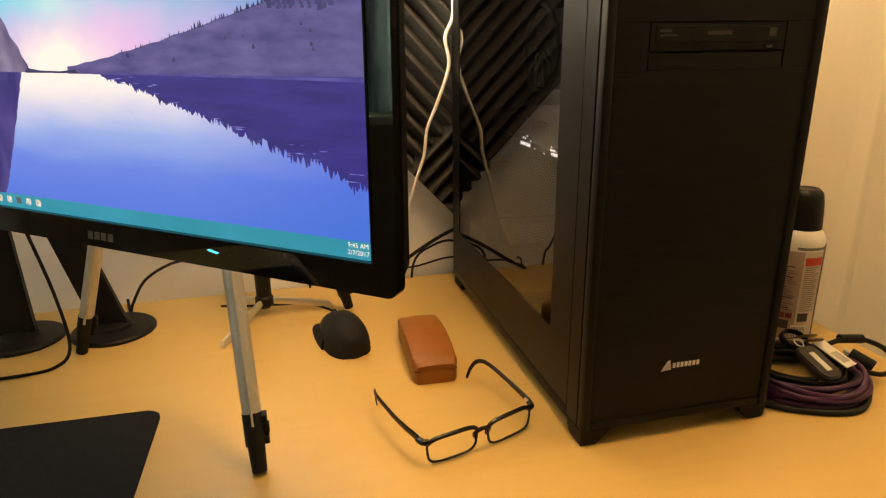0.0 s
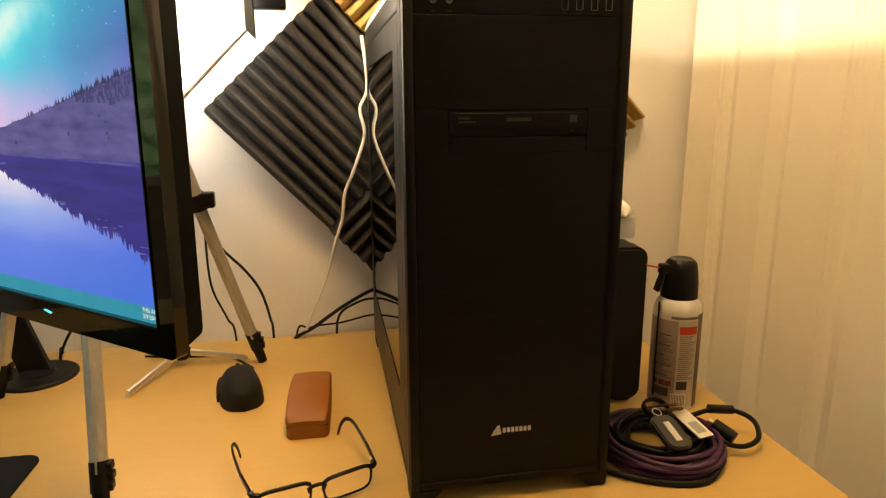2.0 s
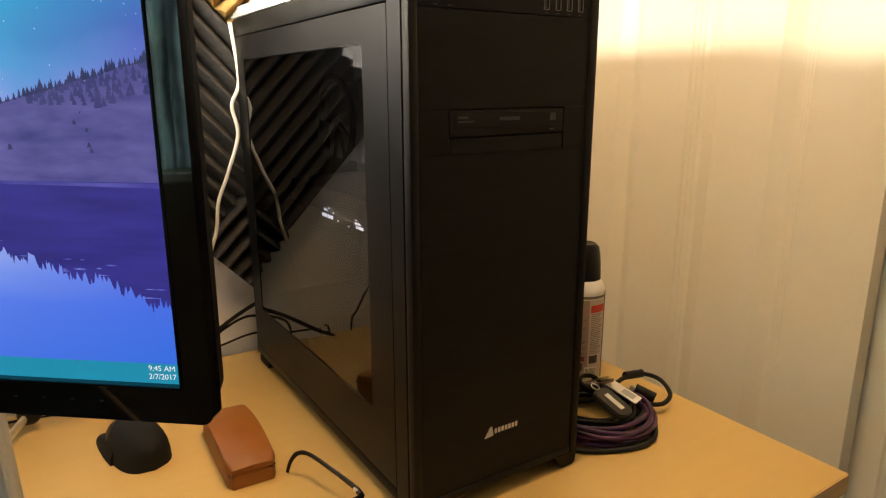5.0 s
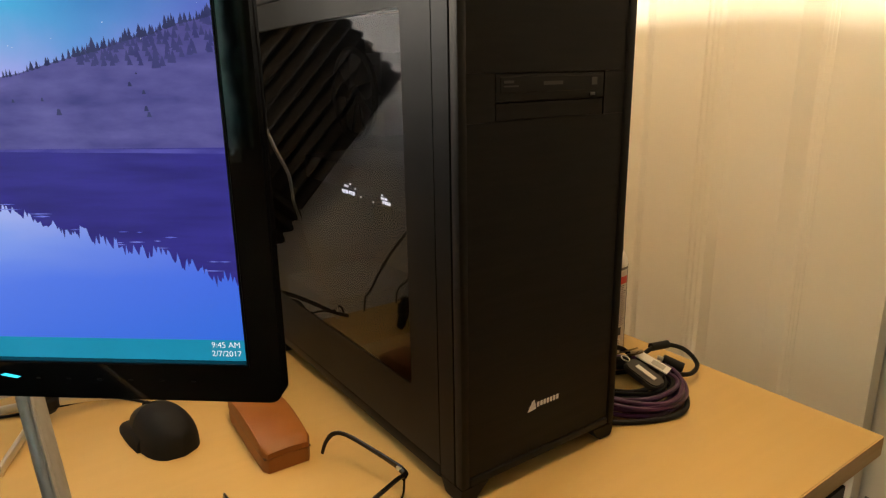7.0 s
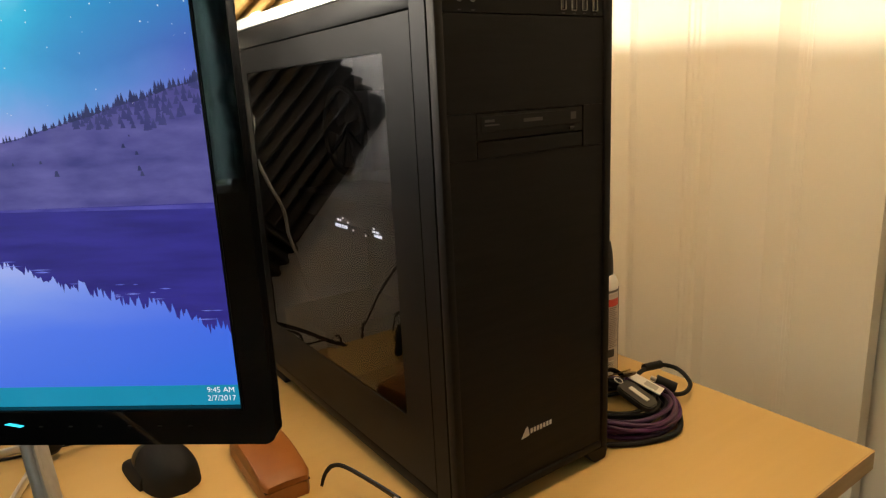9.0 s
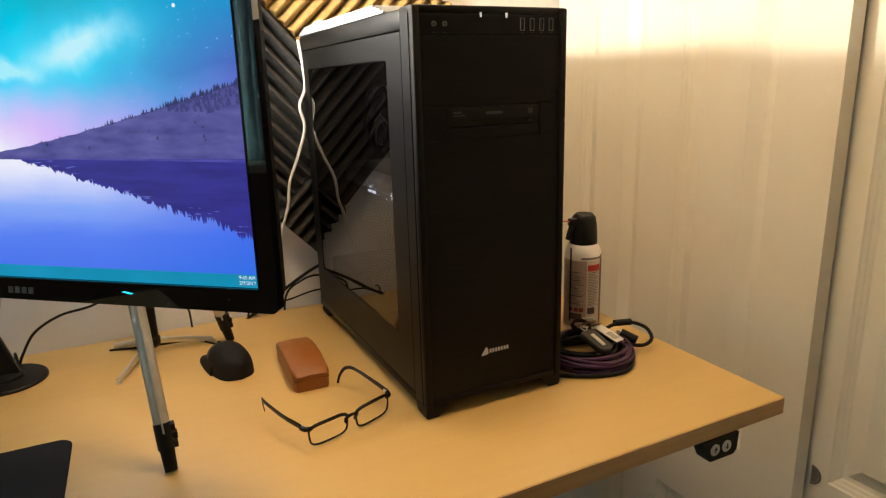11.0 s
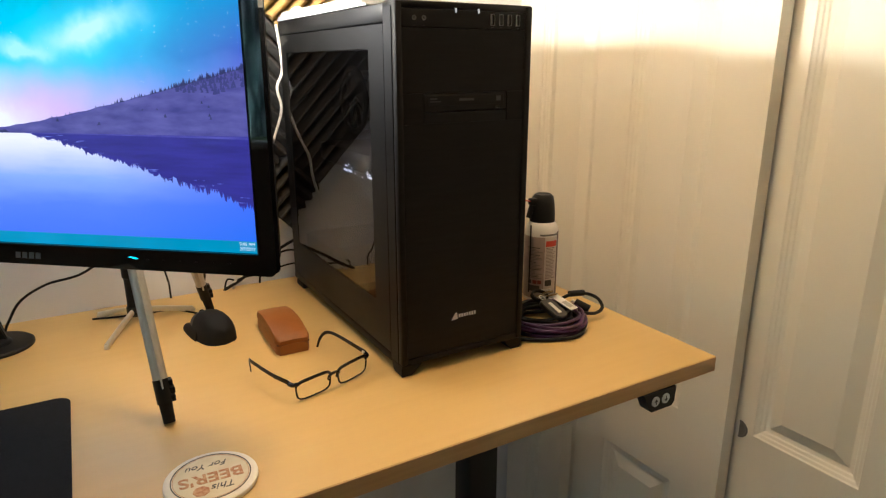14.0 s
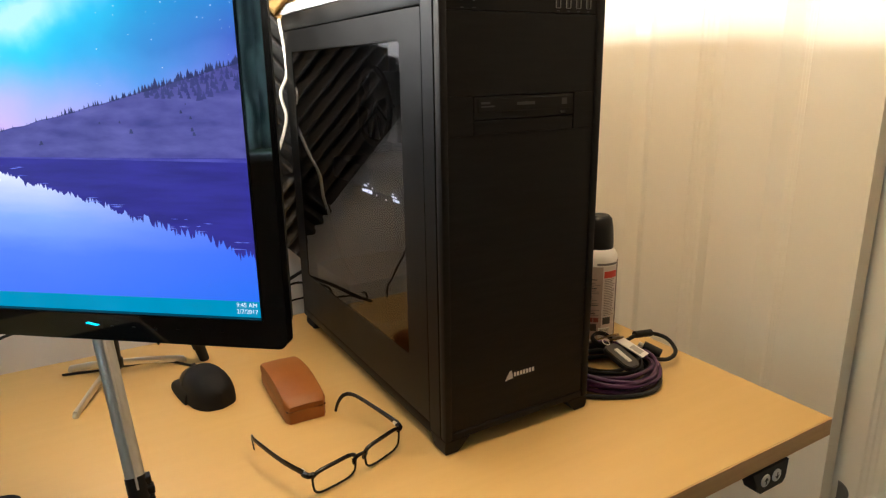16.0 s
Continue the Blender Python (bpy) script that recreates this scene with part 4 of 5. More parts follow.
# ---- mouse ----
mouse = thing("computer_mouse", pose(0.139, 0.958, TOP, 0, 0, 10) @ Matrix.Scale(1.06, 4), "black ergonomic computer mouse on the desk", "mouse")
def mouse_shell(y0, y1, lift=0.0, grow=1.0):
    b = bmesh.new()
    rings = []
    steps = 15
    for i in range(steps):
        t = i / (steps - 1)
        y = y0 + (y1 - y0) * t
        u = (y + 0.060) / 0.120
        half = 0.031 * (1 - abs(2 * u - 1) ** 3.2) ** 0.5 * (0.92 + 0.10 * math.cos(4.2 * u)) + 0.001
        high = 0.047 * (max(0.0, math.sin(math.pi * (0.08 + 0.86 * u ** 1.0))) ** 0.62) * (1.06 - 0.30 * u) + 0.002
        ring = []
        for k in range(17):
            a = math.pi * k / 16
            px = half * math.copysign(abs(math.cos(a)) ** 0.72, math.cos(a))
            pz = high * math.sin(a) ** 0.78
            if px < 0:
                px *= 1.0 + 0.14 * math.exp(-((u - 0.55) / 0.25) ** 2) * (1 - math.sin(a))
            ring.append(b.verts.new((px * grow, y, pz * grow + lift)))
        rings.append(ring)
    for lo, hi in zip(rings, rings[1:]):
        for k in range(16):
            b.faces.new((lo[k], hi[k], hi[k + 1], lo[k + 1]))
        b.faces.new((lo[0], lo[-1], hi[-1], hi[0]))
    b.faces.new(rings[0])
    b.faces.new(rings[-1][::-1])
    bmesh.ops.recalc_face_normals(b, faces=b.faces[:])
    return b
part("shell", mouse_shell(-0.060, 0.014), M_matte, mouse, "soft-touch black shell", smooth=60)
for sx in (-1, 1):
    half = mouse_shell(0.0150, 0.0600)
    bmesh.ops.bisect_plane(half, geom=half.verts[:] + half.edges[:] + half.faces[:], plane_co=(sx * 0.004, 0, 0), plane_no=(-sx, 0, 0), clear_outer=True)
    part("mouse_button", half, M_plastic, mouse, smooth=60)
part("scroll_wheel", join(bmesh.new(), lathe([(0.009, -0.003), (0.0105, -0.002), (0.0105, 0.002), (0.009, 0.003)], 20), pose(0, 0.035, 0.0245, 0, 90, 0)), M_matte, mouse)
part("thumb_wing", join(bmesh.new(), mouse_shell(-0.02, 0.045, 0, 0.42)), M_matte, mouse, "", pose(-0.022, 0.006, 0.0), smooth=60)

# ---- spectacle case ----
case = thing("glasses_case", pose(0.2462, 0.8735, TOP, 0, 0, -3.5) @ Matrix.Diagonal((0.93, 1.0, 1.0, 1.0)), "closed tan leather hard glasses case", "glasses case")
def case_shell(z0, tops, inset, drop=0.004):
    """A long loft along y whose top follows an arch."""
    b = bmesh.new()
    rings = []
    n = 18
    for i in range(n + 1):
        t = i / n
        y = -0.0785 + 0.157 * t
        end = min(t, 1 - t)
        pull = 0.005 * max(0.0, 1 - end / 0.04) ** 2
        half = 0.0315 - inset - pull + 0.0012 * math.sin(math.pi * t)
        top = tops(t) - (drop if end == 0 else 0)
        r = min(0.005, (top - z0) * 0.45)
        ring = [(-half, z0), (-half, top - r), (-half + 0.3 * r, top - 0.3 * r), (-half + r, top), (0, top + 0.0012), (half - r, top), (half - 0.3 * r, top - 0.3 * r), (half, top - r), (half, z0)]
        rings.append([b.verts.new((x, y, z)) for x, z in ring])
    for lo, hi in zip(rings, rings[1:]):
        m = len(lo)
        for k in range(m):
            b.faces.new((lo[k], lo[(k + 1) % m], hi[(k + 1) % m], hi[k]))
    b.faces.new(rings[0][::-1])
    b.faces.new(rings[-1])
    bmesh.ops.recalc_face_normals(b, faces=b.faces[:])
    return b
part("lid", case_shell(0.0195, lambda t: 0.0285 + 0.0125 * math.sin(math.pi * min(1, t * 0.95 + 0.02)) ** 0.8, 0.0), M_leather, case, "arched tan leather lid")
part("tray", case_shell(0.0005, lambda t: 0.0180, 0.0006, 0.0), M_leather_dark, case, "lower half in tan leather")
part("seam", box(-0.0300, 0.0300, -0.0768, 0.0768, 0.0178, 0.0197), mat("seam_shadow_leather", (0.09, 0.03, 0.012), 0.7), case)

# ---- spectacles ----
spec = thing("eyeglasses", pose(0.2525, 0.6425, TOP, 0, 0, 14) @ Matrix.Scale(1.06, 4), "black rectangular eyeglasses lying open on the desk", "eyeglasses")
def rim(sign):
    pts = []
    for k in range(36):
        a = 2 * math.pi * k / 36
        x = 0.0275 * math.copysign(abs(math.cos(a)) ** 0.45, math.cos(a))
        z = 0.0138 * math.copysign(abs(math.sin(a)) ** 0.52, math.sin(a))
        x *= 1 + 0.06 * (z / 0.015)
        wx = sign * 0.0345 + x
        pts.append(Vector((wx, 0.28 * wx * wx * 10 * 0.35, 0.0166 + z + 0.0012 * sign * (x / 0.0275) * sign)))
    return pts
for sg in (-1, 1):
    rp = rim(sg)
    part("rim", tube(rp, 0.0014, 8, True, flat=1.0), M_acetate, spec, "black acetate rim")
    lb = bmesh.new()
    lb.faces.new([lb.verts.new(v) for v in rp])
    bmesh.ops.triangulate(lb, faces=lb.faces[:])
    bmesh.ops.solidify(lb, geom=lb.faces[:], thickness=0.0012)
    bmesh.ops.recalc_face_normals(lb, faces=lb.faces[:])
    ln = part("lens", lb, M_lens, spec, "clear lens")
    ln.visible_shadow = False
    part("brow_bar", tube([v + Vector((0, -0.0004, 0.0004)) for v in rp[3:16]], 0.0024, 8), M_acetate, spec)
    hx = sg * 0.0660
    hy = 0.98 * hx * hx
    part("end_piece", tube(glide([(sg * 0.060, hy - 0.001, 0.0275), (hx, hy + 0.001, 0.0280), (hx + sg * 0.002, hy + 0.008, 0.0285)], 5), 0.0034, 8), M_acetate, spec)
    part("hinge", join(bmesh.new(), box(-0.0012, 0.0012, -0.003, 0.003, -0.002, 0.002), Matrix.Translation((hx + sg * 0.0005, hy + 0.010, 0.0300))), M_chrome, spec)
    out = 0.004
    tl = glide([(hx + sg * 0.002, hy + 0.007, 0.0300), (hx + sg * (0.004 + out * 0.5), hy + 0.045, 0.0305), (hx + sg * (out + 0.003), hy + 0.095, 0.0330), (hx + sg * out * 0.6, hy + 0.113, 0.0300), (hx - sg * 0.002, hy + 0.122, 0.018), (hx - sg * 0.005, hy + 0.126, 0.0035)], 6)
    part("temple", tube(tl, 0.0039, 8, r1=0.0019, flat=0.5), M_acetate, spec, "black temple arm")
part("bridge", tube(glide([(-0.0095, 0.001, 0.0215), (-0.004, -0.001, 0.0255), (0.004, -0.001, 0.0255), (0.0095, 0.001, 0.0215)], 5), 0.0023, 8), M_acetate, spec)
for sg in (-1, 1):
    part("nose_pad", join(bmesh.new(), lathe([(0.001, -0.0045), (0.0022, -0.002), (0.0022, 0.002), (0.001, 0.0045)], 10), pose(sg * 0.0078, 0.003, 0.0180, 15, sg * 15, 0)), M_acetate, spec)

# ---- coaster ----
coaster = thing("coaster", pose(0.0365, 0.503, TOP, 0, 0, 0), "round white stoneware coaster with brown lettering", "coaster")
M_stone = mat("bisque_stoneware", (0.70, 0.64, 0.53), 0.85, colour2=(0.78, 0.73, 0.63), scale=40, bump=0.3, bump_scale=300)
M_face = mat("printed_face", (0.66, 0.56, 0.38), 0.8, colour2=(0.72, 0.64, 0.47), scale=60, bump=0.15, bump_scale=400)
M_brown = mat("brown_ink", (0.38, 0.15, 0.06), 0.75, colour2=(0.58, 0.34, 0.18), scale=200, rough_var=0)
M_ink = mat("dark_ink", (0.05, 0.045, 0.05), 0.75, rough_var=0)
part("disc", lathe([(0.050, 0.0), (0.0535, 0.0015), (0.0545, 0.004), (0.0540, 0.0072), (0.0520, 0.0085), (0.0470, 0.0088)], 56), M_stone, coaster)
part("printed_disc", lathe([(0.0466, 0.0086), (0.0462, 0.0090)], 56), M_face, coaster, "cream printed face")
part("printed_ring", tube([Vector((0.0455 * math.cos(k * math.pi / 32), 0.0455 * math.sin(k * math.pi / 32), 0.0090)) for k in range(64)], 0.0007, 6, True), M_ink, coaster)
part("printed_ring", tube([Vector((0.0435 * math.cos(k * math.pi / 32), 0.0435 * math.sin(k * math.pi / 32), 0.0090)) for k in range(64)], 0.00035, 6, True), M_brown, coaster)
FLIP = pose(0, 0, 0.0093, 0, 0, 175)
words("lettering_top", "This", 0.016, M_ink, coaster, FLIP @ pose(-0.012, 0.0235, 0), 0.0002, 0.35)
words("lettering_main", "BEER'S", 0.0265, M_brown, coaster, FLIP @ pose(0, 0.0015, 0), 0.0002, bold=0.0006)
words("lettering_below", "For You", 0.0145, M_ink, coaster, FLIP @ pose(0.002, -0.0235, 0), 0.0002, 0.35)
part("printed_emblem", lathe([(0.0100, 0.0), (0.0098, 0.0003)], 7), M_brown, coaster, "", FLIP @ pose(0.014, 0.026, 0))

# ---- desk mat ----
matb = bmesh.new()
ol = rounded(-0.62, 0.0, -0.395, 0.0, 0.020, 8)
lo = [matb.verts.new((x, y, 0.0004)) for x, y in ol]
hi = [matb.verts.new((x, y, 0.0026)) for x, y in ol]
hi2 = [matb.verts.new((x * 0.998 - 0.0006, y * 0.998 - 0.0004, 0.0031)) for x, y in ol]
matb.faces.new(lo[::-1])
matb.faces.new(hi2)
for a, c in ((lo, hi), (hi, hi2)):
    for i in range(len(ol)):
        j = (i + 1) % len(ol)
        matb.faces.new((a[i], a[j], c[j], c[i]))
solo("desk_mat", matb, M_mat, "black cloth desk mat with rounded corners", "desk mat", pose(-0.0975, 0.828, TOP, 0, 0, -2.2))
yn = thing("sticky_notes", pose(-0.46, 0.915, TOP, 0, 0, 12), "small pad of yellow sticky notes", "sticky notes")
part("pad", box(-0.038, 0.038, -0.038, 0.038, 0.0, 0.007, 0.0005, 1), mat("yellow_paper", (0.74, 0.60, 0.16), 0.8, colour2=(0.78, 0.66, 0.22), scale=20), yn)

# ---- compressed-air can ----
can = thing("air_duster_can", pose(0.783, 0.788, TOP), "white aerosol air duster can with black trigger cap", "spray can")
R = 0.0345
M_canlabel = mat("glossy_can_paint", (0.70, 0.67, 0.63), 0.32, colour2=(0.74, 0.71, 0.67), scale=10, metal=0.0, coat=0.2)
part("body", lathe([(R - 0.003, 0.0), (R, 0.003), (R, 0.150), (R - 0.0015, 0.157), (R - 0.006, 0.166), (R - 0.010, 0.170)], 48), M_canlabel, can, "white printed can")
M_brownpanel = mat("mauve_print", (0.33, 0.25, 0.22), 0.4, colour2=(0.40, 0.31, 0.275), scale=30)
def wrap(a0, a1, z0, z1, off=0.0004, n=None):
    """A printed patch curved round the can; angles in degrees from -y, growing to +x."""
    b = bmesh.new()
    n = n or max(2, int(abs(a1 - a0) / 5))
    cols = [[b.verts.new(((R + off) * math.sin(radians(a0 + (a1 - a0) * i / n)), -(R + off) * math.cos(radians(a0 + (a1 - a0) * i / n)), z)) for z in (z0, z1)] for i in range(n + 1)]
    for p, q in zip(cols, cols[1:]):
        b.faces.new((p[0], q[0], q[1], p[1]))
    return b
part("label_panel", wrap(-135, -27, 0.008, 0.141), M_brownpanel, can, "mauve-brown printed label")
part("pale_panel", wrap(-26.5, 21, 0.008, 0.141), mat("pale_pink_print", (0.58, 0.50, 0.46), 0.4, colour2=(0.63, 0.55, 0.51), scale=30), can, "pale pinkish printed panel")
part("red_patch", wrap(-24, 20, 0.121, 0.133, 0.0008), M_red_txt, can, "red warning patch")
part("stripe", wrap(23, 80, 0.006, 0.150, 0.0004), mat("dark_brown_print", (0.10, 0.055, 0.035), 0.4, colour2=(0.13, 0.075, 0.05), scale=30), can, "dark brown stripe")
M_dark_red = mat("dark_red_print", (0.20, 0.035, 0.03), 0.5, rough_var=0)
M_soft_txt = mat("brown_small_print", (0.20, 0.16, 0.145), 0.5, rough_var=0)
random.seed(9)
for k in range(22):
    z = 0.1175 - 0.0031 * k
    part("text_bar", wrap(-22, random.uniform(4, 18), z, z + 0.0012, 0.0008), M_soft_txt, can)
    part("text_bar", wrap(-88, -32 - random.uniform(0, 30), z, z + 0.0015, 0.0008), M_soft_txt if k % 5 else M_dark_txt, can)
part("dark_patch", wrap(-23, 2, 0.036, 0.049, 0.0010), M_dark_txt, can)
part("dark_patch", wrap(-82, -40, 0.024, 0.037, 0.0010), M_dark_txt, can)
for a in (-76, -58, -42):
    part("round_symbol", wrap(a - 7, a + 7, 0.0405, 0.0485, 0.0010), M_dark_red if a > -70 else M_dark_txt, can)
part("bar_code", wrap(-34, 2, 0.009, 0.030, 0.0009), M_paper, can)
for k in range(9):
    part("bar_code_line", wrap(-32 + 3.6 * k, -30 + 3.6 * k, 0.011, 0.028, 0.0012, 1), M_grey_txt, can)
part("top_text", wrap(-45, 30, 0.1435, 0.1475, 0.0006), M_grey_txt, can)
cap = lathe([(0.0262, 0.169), (0.0262, 0.172), (0.0255, 0.190), (0.0240, 0.206), (0.0215, 0.220), (0.0160, 0.2255), (0.0120, 0.2245)], 32)
trig = part("trigger_cap", cap, M_plastic, can, "black plastic trigger cap")
nz = bmesh.new()
box(-0.034, -0.015, -0.007, 0.007, 0.205, 0.219, 0.002, 2, bm=nz)
part("nozzle", nz, M_plastic, trig)
part("trigger", join(bmesh.new(), box(-0.003, 0.003, -0.006, 0.006, -0.020, 0.012, 0.0015, 1), pose(-0.031, 0, 0.198, 0, 18, 0)), M_plastic, trig)
part("straw", rod((-0.033, 0, 0.2135), (-0.0500, 0.0125, 0.2155), 0.0013, 8), mat("red_plastic", (0.65, 0.05, 0.02), 0.4), trig, "thin red straw")
part("side_straw", rod((-R - 0.001, -0.008, 0.02), (-R - 0.001, -0.008, 0.165), 0.0014, 8), M_plastic, can)

# ---- black drive enclosure and tub behind the can ----
encl = thing("router_box", pose(0.668, 0.80, TOP, 0, 0, -3), "black upright rounded electronics box on the desk", "electronics box")
shell = plate(rounded(-0.06, 0.068, 0.006, 0.243, 0.018, 6), 0.0, 0.13)
bmesh.ops.bevel(shell, geom=[e for e in shell.edges if abs(e.verts[0].co.y - e.verts[1].co.y) < 1e-6], offset=0.004, segments=2, affect="EDGES")
part("shell", shell, M_plastic, encl, "rounded black plastic shell")
part("seam_trim", plate(rounded(-0.0605, 0.0685, 0.0055, 0.2435, 0.018, 6), 0.030, 0.0315, rounded(-0.057, 0.065, 0.009, 0.240, 0.016, 6)), M_gloss, encl)
for x in (-0.045, 0.045):
    part("rubber_foot", box(x - 0.012, x + 0.012, 0.01, 0.12, 0.0, 0.0065, 0.001, 1), M_matte, encl)
tub = thing("plastic_tub", pose(0.712, 0.872, TOP + 0.243), "small clear plastic tub with a crumpled white top", "tub")
M_tubp = mat("frosted_plastic", (0.55, 0.57, 0.58), 0.3, colour2=(0.62, 0.63, 0.63), scale=30)
part("cup", box(-0.030, 0.030, -0.022, 0.022, 0.0005, 0.036, 0.004, 2), M_tubp, tub, "frosted clear cup")
tissue = lathe([(0.026, 0.035), (0.030, 0.040), (0.026, 0.050), (0.015, 0.060), (0.005, 0.062)], 20)
for v in tissue.verts:
    v.co += Vector((0.004, 0.004, 0.006)) * noise.noise(v.co * 90)
part("tissue", tissue, M_paper, tub, "crumpled white tissue", smooth=60)

# ---- cable coil with keys ----
coil = thing("cable_coil", pose(0.695, 0.668, TOP), "coiled purple and black cable with adapter plugs", "cable")
random.seed(21)
def loop(r, z, wob, ph, cx=0.0, cy=0.0):
    return glide([(cx + (r + wob * math.sin(3 * a + ph)) * math.cos(a), cy + (r * 0.98 + wob * math.cos(2 * a + ph)) * math.sin(a), max(0.0036, z + 0.003 * math.sin(2 * a + ph * 2))) for a in (k * math.pi / 8 for k in range(16))], 4, True)
for k in range(8):
    part("purple_turn", tube(loop(0.079 - 0.0042 * (k % 4), 0.0040 + 0.0062 * (k // 2), 0.003, k * 1.7, random.uniform(-0.004, 0.004), random.uniform(-0.004, 0.004)), 0.0032, 8, True), M_cable_p, coil, "purple cable turn")
for k in range(9):
    part("black_turn", tube(loop(0.062 - 0.004 * (k % 5), 0.006 + 0.0055 * (k // 2), 0.005, k * 2.1 + 1, random.uniform(-0.006, 0.006), random.uniform(-0.004, 0.008)), 0.0030, 8, True), M_cable_b, coil, "black cable turn")
part("loose_lead", tube(glide([(-0.100, -0.030, 0.004), (-0.062, -0.062, 0.004), (-0.015, -0.083, 0.004), (0.022, -0.081, 0.0045), (0.056, -0.056, 0.010)], 8), 0.0036, 8), M_cable_b, coil)
part("tail", tube(glide([(0.05, 0.02, 0.030), (0.085, 0.022, 0.036), (0.118, 0.018, 0.034), (0.138, 0.000, 0.026), (0.124, -0.030, 0.018), (0.095, -0.038, 0.014), (0.06, -0.03, 0.022)], 8), 0.0034, 8), M_cable_b, coil, "black lead bent in a loop")
part("plug", rod((0.085, 0.024, 0.037), (0.118, 0.018, 0.035), 0.0062, 14), M_plastic, coil)
part("plug", rod((0.075, -0.004, 0.030), (0.090, -0.028, 0.020), 0.0085, 14), M_plastic, coil)
part("plug_tip", rod((0.071, 0.002, 0.033), (0.076, -0.005, 0.030), 0.0035, 12), M_chrome, coil)
fob = thing("car_key_fob", pose(0.691, 0.640, TOP + 0.0405, 22, 4, 10) @ Matrix.Scale(0.86, 4), "black key fob with a pale button on the cable coil", "key fob")
fbm = plate(rounded(-0.021, 0.021, -0.033, 0.030, 0.014, 6), -0.0055, 0.0055)
bmesh.ops.transform(fbm, matrix=pose(0, 0, 0, -90, 0, 0), verts=fbm.verts)
bmesh.ops.bevel(fbm, geom=[e for e in fbm.edges if abs(e.verts[0].co.z - e.verts[1].co.z) < 1e-6], offset=0.002, segments=2, affect="EDGES")
M_fob = mat("worn_dark_plastic", (0.020, 0.018, 0.016), 0.42, colour2=(0.030, 0.026, 0.022), scale=60)
part("shell", fbm, M_fob, fob)
part("button_strip", box(-0.005, 0.006, -0.020, 0.015, 0.0052, 0.0066, 0.001, 2), mat("pale_button", (0.66, 0.63, 0.56), 0.5), fob, "pale rectangular button plate")
part("key_ring", tube([Vector((0.007 * math.cos(k * math.pi / 12), 0.036 + 0.007 * math.sin(k * math.pi / 12), 0.004)) for k in range(24)], 0.0009, 8, True), M_chrome, fob)
tag = thing("key_tag", pose(0.730, 0.652, TOP + 0.0420, 20, 8, 22) @ Matrix.Scale(0.86, 4), "white plastic key tag with a grey printed patch", "key tag")
part("card", box(-0.017, 0.017, -0.028, 0.028, -0.001, 0.001, 0.0004, 1), M_white, tag)
part("printed_patch", box(-0.011, 0.010, -0.020, 0.002, 0.001, 0.0014), mat("grey_patch", (0.38, 0.37, 0.34), 0.6), tag)
M_brass = mat("worn_brass", (0.46, 0.32, 0.14), 0.36, metal=1.0, colour2=(0.20, 0.14, 0.07), scale=80)


def door_key(m, label):
    """A flat key: pierced bow, shoulder and a notched blade along y."""
    k = thing("door_key", m, label, "key", "keys on the ring")
    bow = [(0.0115 * math.cos(a * math.pi / 12), 0.0115 * math.sin(a * math.pi / 12)) for a in range(24)]
    eye = [(0.0035 * math.cos(a * math.pi / 12), -0.0055 + 0.0030 * math.sin(a * math.pi / 12)) for a in range(24)]
    part("bow", plate(bow, -0.0011, 0.0011, eye), M_brass, k, "", pose(0, 0, 0, 90, 0, 0))
    teeth = [(-0.0042, 0.0105), (0.0042, 0.0105), (0.0042, 0.014), (0.0030, 0.015), (0.0036, 0.019), (0.0022, 0.022), (0.0034, 0.026), (0.0020, 0.029), (0.0030, 0.033), (0.0, 0.038), (-0.0034, 0.036)]
    part("blade", plate(teeth, -0.0010, 0.0010), M_brass, k, "", pose(0, 0, 0, 90, 0, 0))
    return k


door_key(pose(0.7150, 0.672, TOP + 0.0540, 20, 6, 168), "worn brass door key on the cable coil")
door_key(pose(0.7080, 0.676, TOP + 0.0585, 30, -14, 192), "darkened brass door key on the cable coil")
strap = thing("key_strap", pose(0.697, 0.686, TOP + 0.044), "short black strap looped on the key ring", "strap")
part("loop", tube(glide([(-0.014, -0.012, 0.004), (-0.016, 0.004, 0.010), (-0.004, 0.012, 0.013), (0.010, 0.008, 0.012), (0.014, -0.006, 0.007), (0.004, -0.014, 0.003)], 6, True), 0.0046, 8, True, flat=0.5), M_matte, strap)
part("ferrule", box(-0.004, 0.004, -0.022, -0.012, -0.001, 0.004, 0.0008, 1), M_chrome, strap, "small chrome clasp")

# ---- cables on the wall and desk ----
def cable(label, points, r, material, name="cable"):
    return solo(name, tube(glide(points, 10), r, 8), material, label, "cable", group="loose cables")


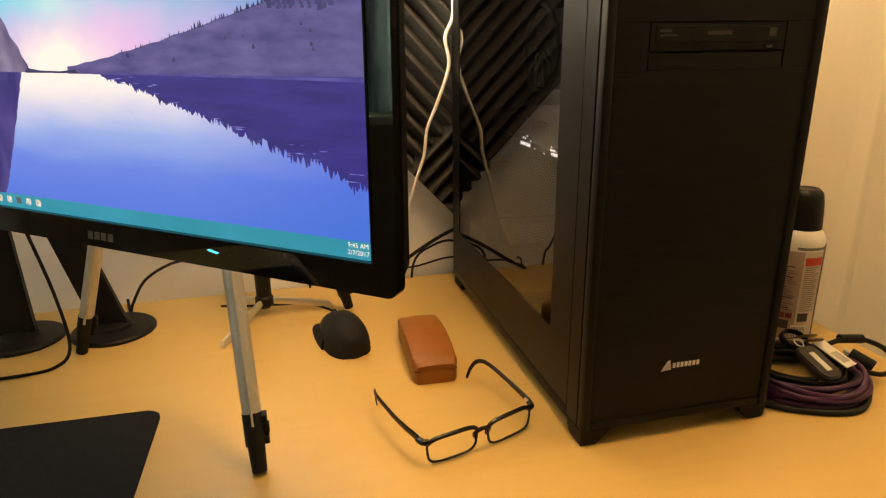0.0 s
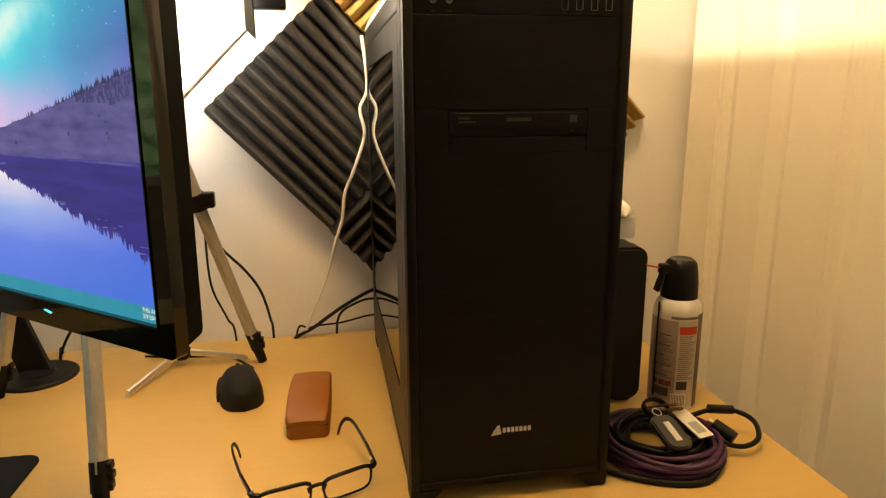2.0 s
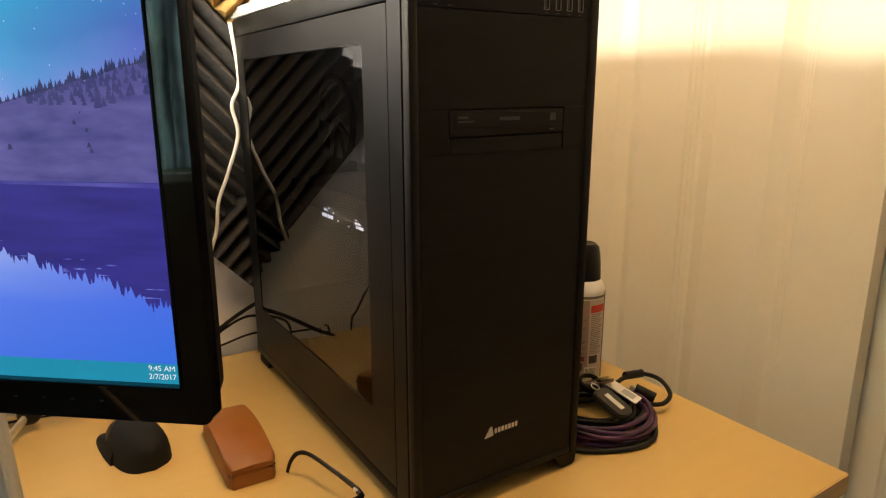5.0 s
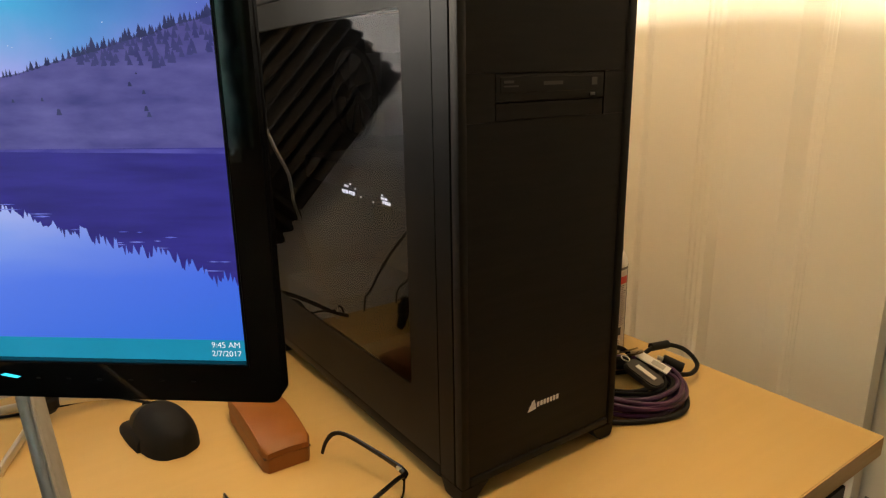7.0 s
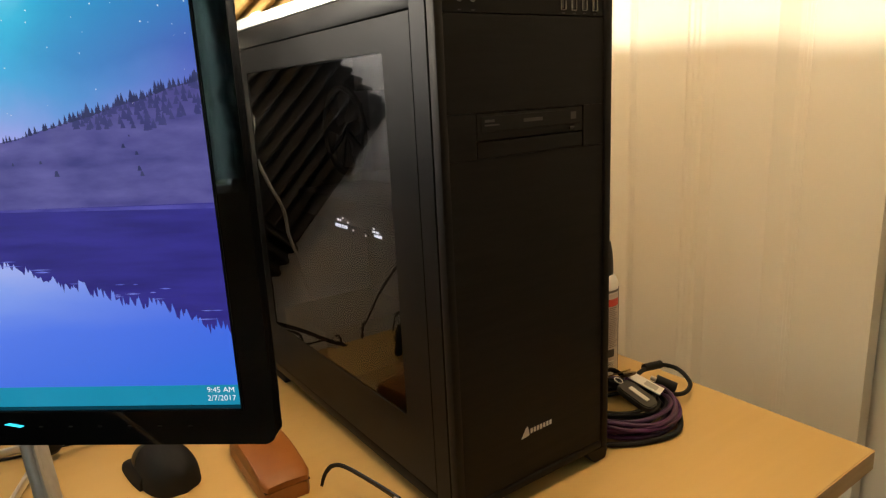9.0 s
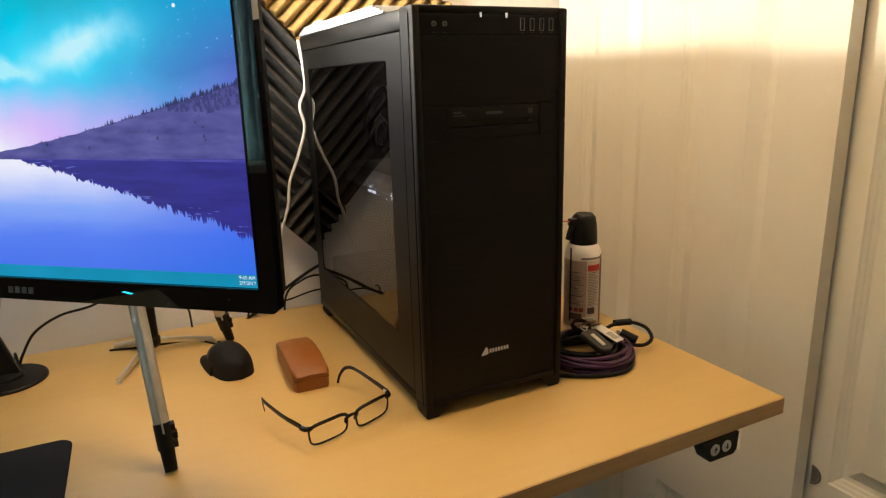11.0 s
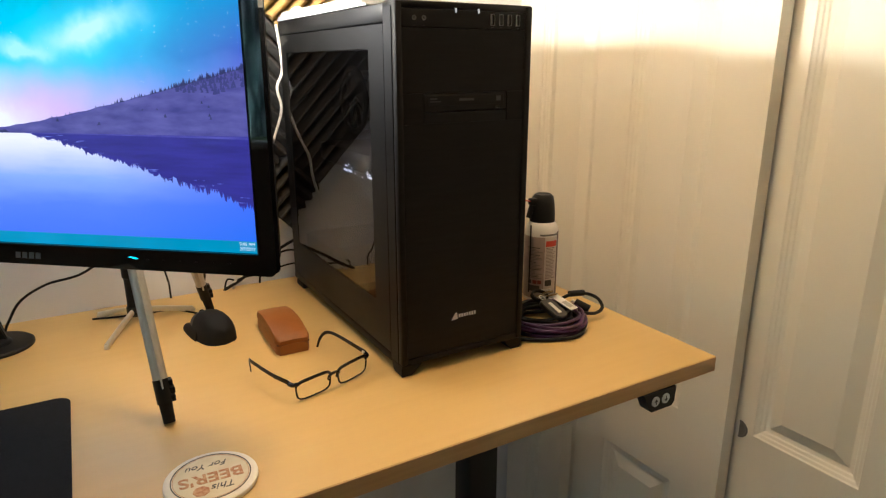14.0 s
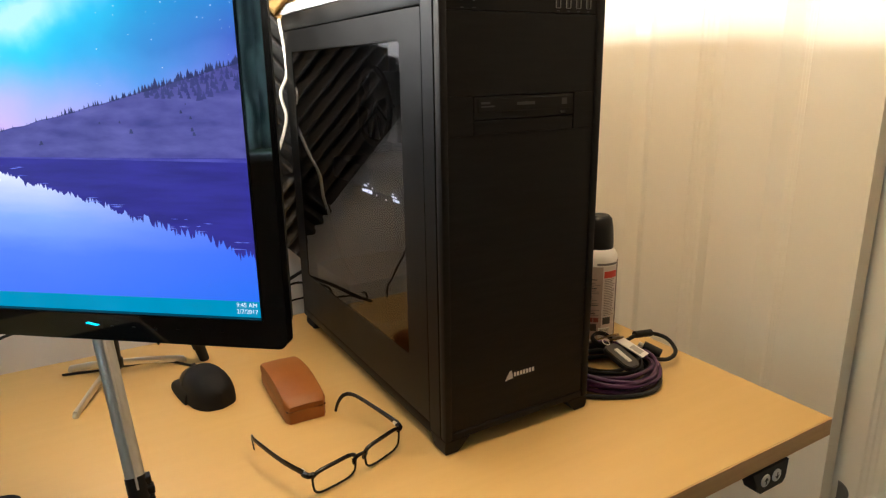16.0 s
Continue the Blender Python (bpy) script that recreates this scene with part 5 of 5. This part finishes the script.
cable("white cable hanging down in front of the foam", [(0.364, 1.150, 1.66), (0.371, 1.150, 1.575), (0.357, 1.150, 1.535), (0.363, 1.150, 1.49), (0.343, 1.152, 1.43), (0.324, 1.152, 1.385), (0.318, 1.155, 1.34), (0.306, 1.16, 1.30), (0.281, 1.175, 1.215), (0.245, 1.180, 1.13), (0.236, 1.196, 1.065), (0.236, 1.198, 0.85)], 0.0030, M_cable_w)
cable("thick black cable drooping behind the tower", [(0.43, 1.185, 1.205), (0.372, 1.182, 1.190), (0.312, 1.180, 1.160), (0.255, 1.180, 1.122), (0.215, 1.190, 1.095), (0.195, 1.2015, 1.04), (0.195, 1.202, 0.80)], 0.0036, M_cable_b)
cable("thin black cable looping behind the tower", [(0.43, 1.19, 1.150), (0.372, 1.188, 1.170), (0.330, 1.186, 1.160), (0.306, 1.186, 1.142), (0.299, 1.197, 1.10), (0.300, 1.2015, 1.02), (0.30, 1.202, 0.80)], 0.0024, M_cable_b)
cable("thin black cable running low behind the desk", [(0.44, 1.195, 1.128), (0.372, 1.192, 1.135), (0.31, 1.192, 1.124), (0.25, 1.192, 1.118), (0.22, 1.200, 1.09), (0.215, 1.203, 0.80)], 0.0020, M_cable_b)
cable("black cable hanging beside the stand leg", [(0.060, 1.07, 1.50), (0.085, 1.075, 1.36), (0.112, 1.08, 1.310), (0.145, 1.09, 1.268), (0.166, 1.12, 1.22), (0.176, 1.17, 1.15), (0.178, 1.200, 1.09), (0.178, 1.203, 0.80)], 0.0024, M_cable_b)
cable("black cable drooping from the monitor to the desk", [(0.03, 0.98, 1.33), (0.01, 1.04, 1.270), (-0.05, 1.09, 1.215), (-0.11, 1.12, 1.195), (-0.155, 1.14, 1.165), (-0.18, 1.15, 1.125), (-0.19, 1.165, 1.1025), (-0.20, 1.205, 1.095), (-0.20, 1.206, 0.85)], 0.0024, M_cable_b)
cable("black cable lying across the desk", [(-0.262, 1.000, 1.30), (-0.245, 1.005, 1.20), (-0.238, 1.000, 1.125), (-0.255, 0.985, 1.1035), (-0.30, 0.972, 1.1025), (-0.40, 0.975, 1.1025), (-0.55, 0.99, 1.1025)], 0.0024, M_cable_b)
cable("short black cable behind the monitor", [(0.085, 1.10, 1.36), (0.083, 1.12, 1.24), (0.10, 1.16, 1.16), (0.108, 1.199, 1.10), (0.108, 1.203, 0.85)], 0.0020, M_cable_b)
cable("black lead lying round the tripod", [(-0.045, 1.150, 1.1022), (0.0, 1.137, 1.1022), (0.05, 1.128, 1.1022), (0.10, 1.118, 1.1022), (0.146, 1.06, 1.1022), (0.150, 1.036, 1.110)], 0.0020, M_cable_b)
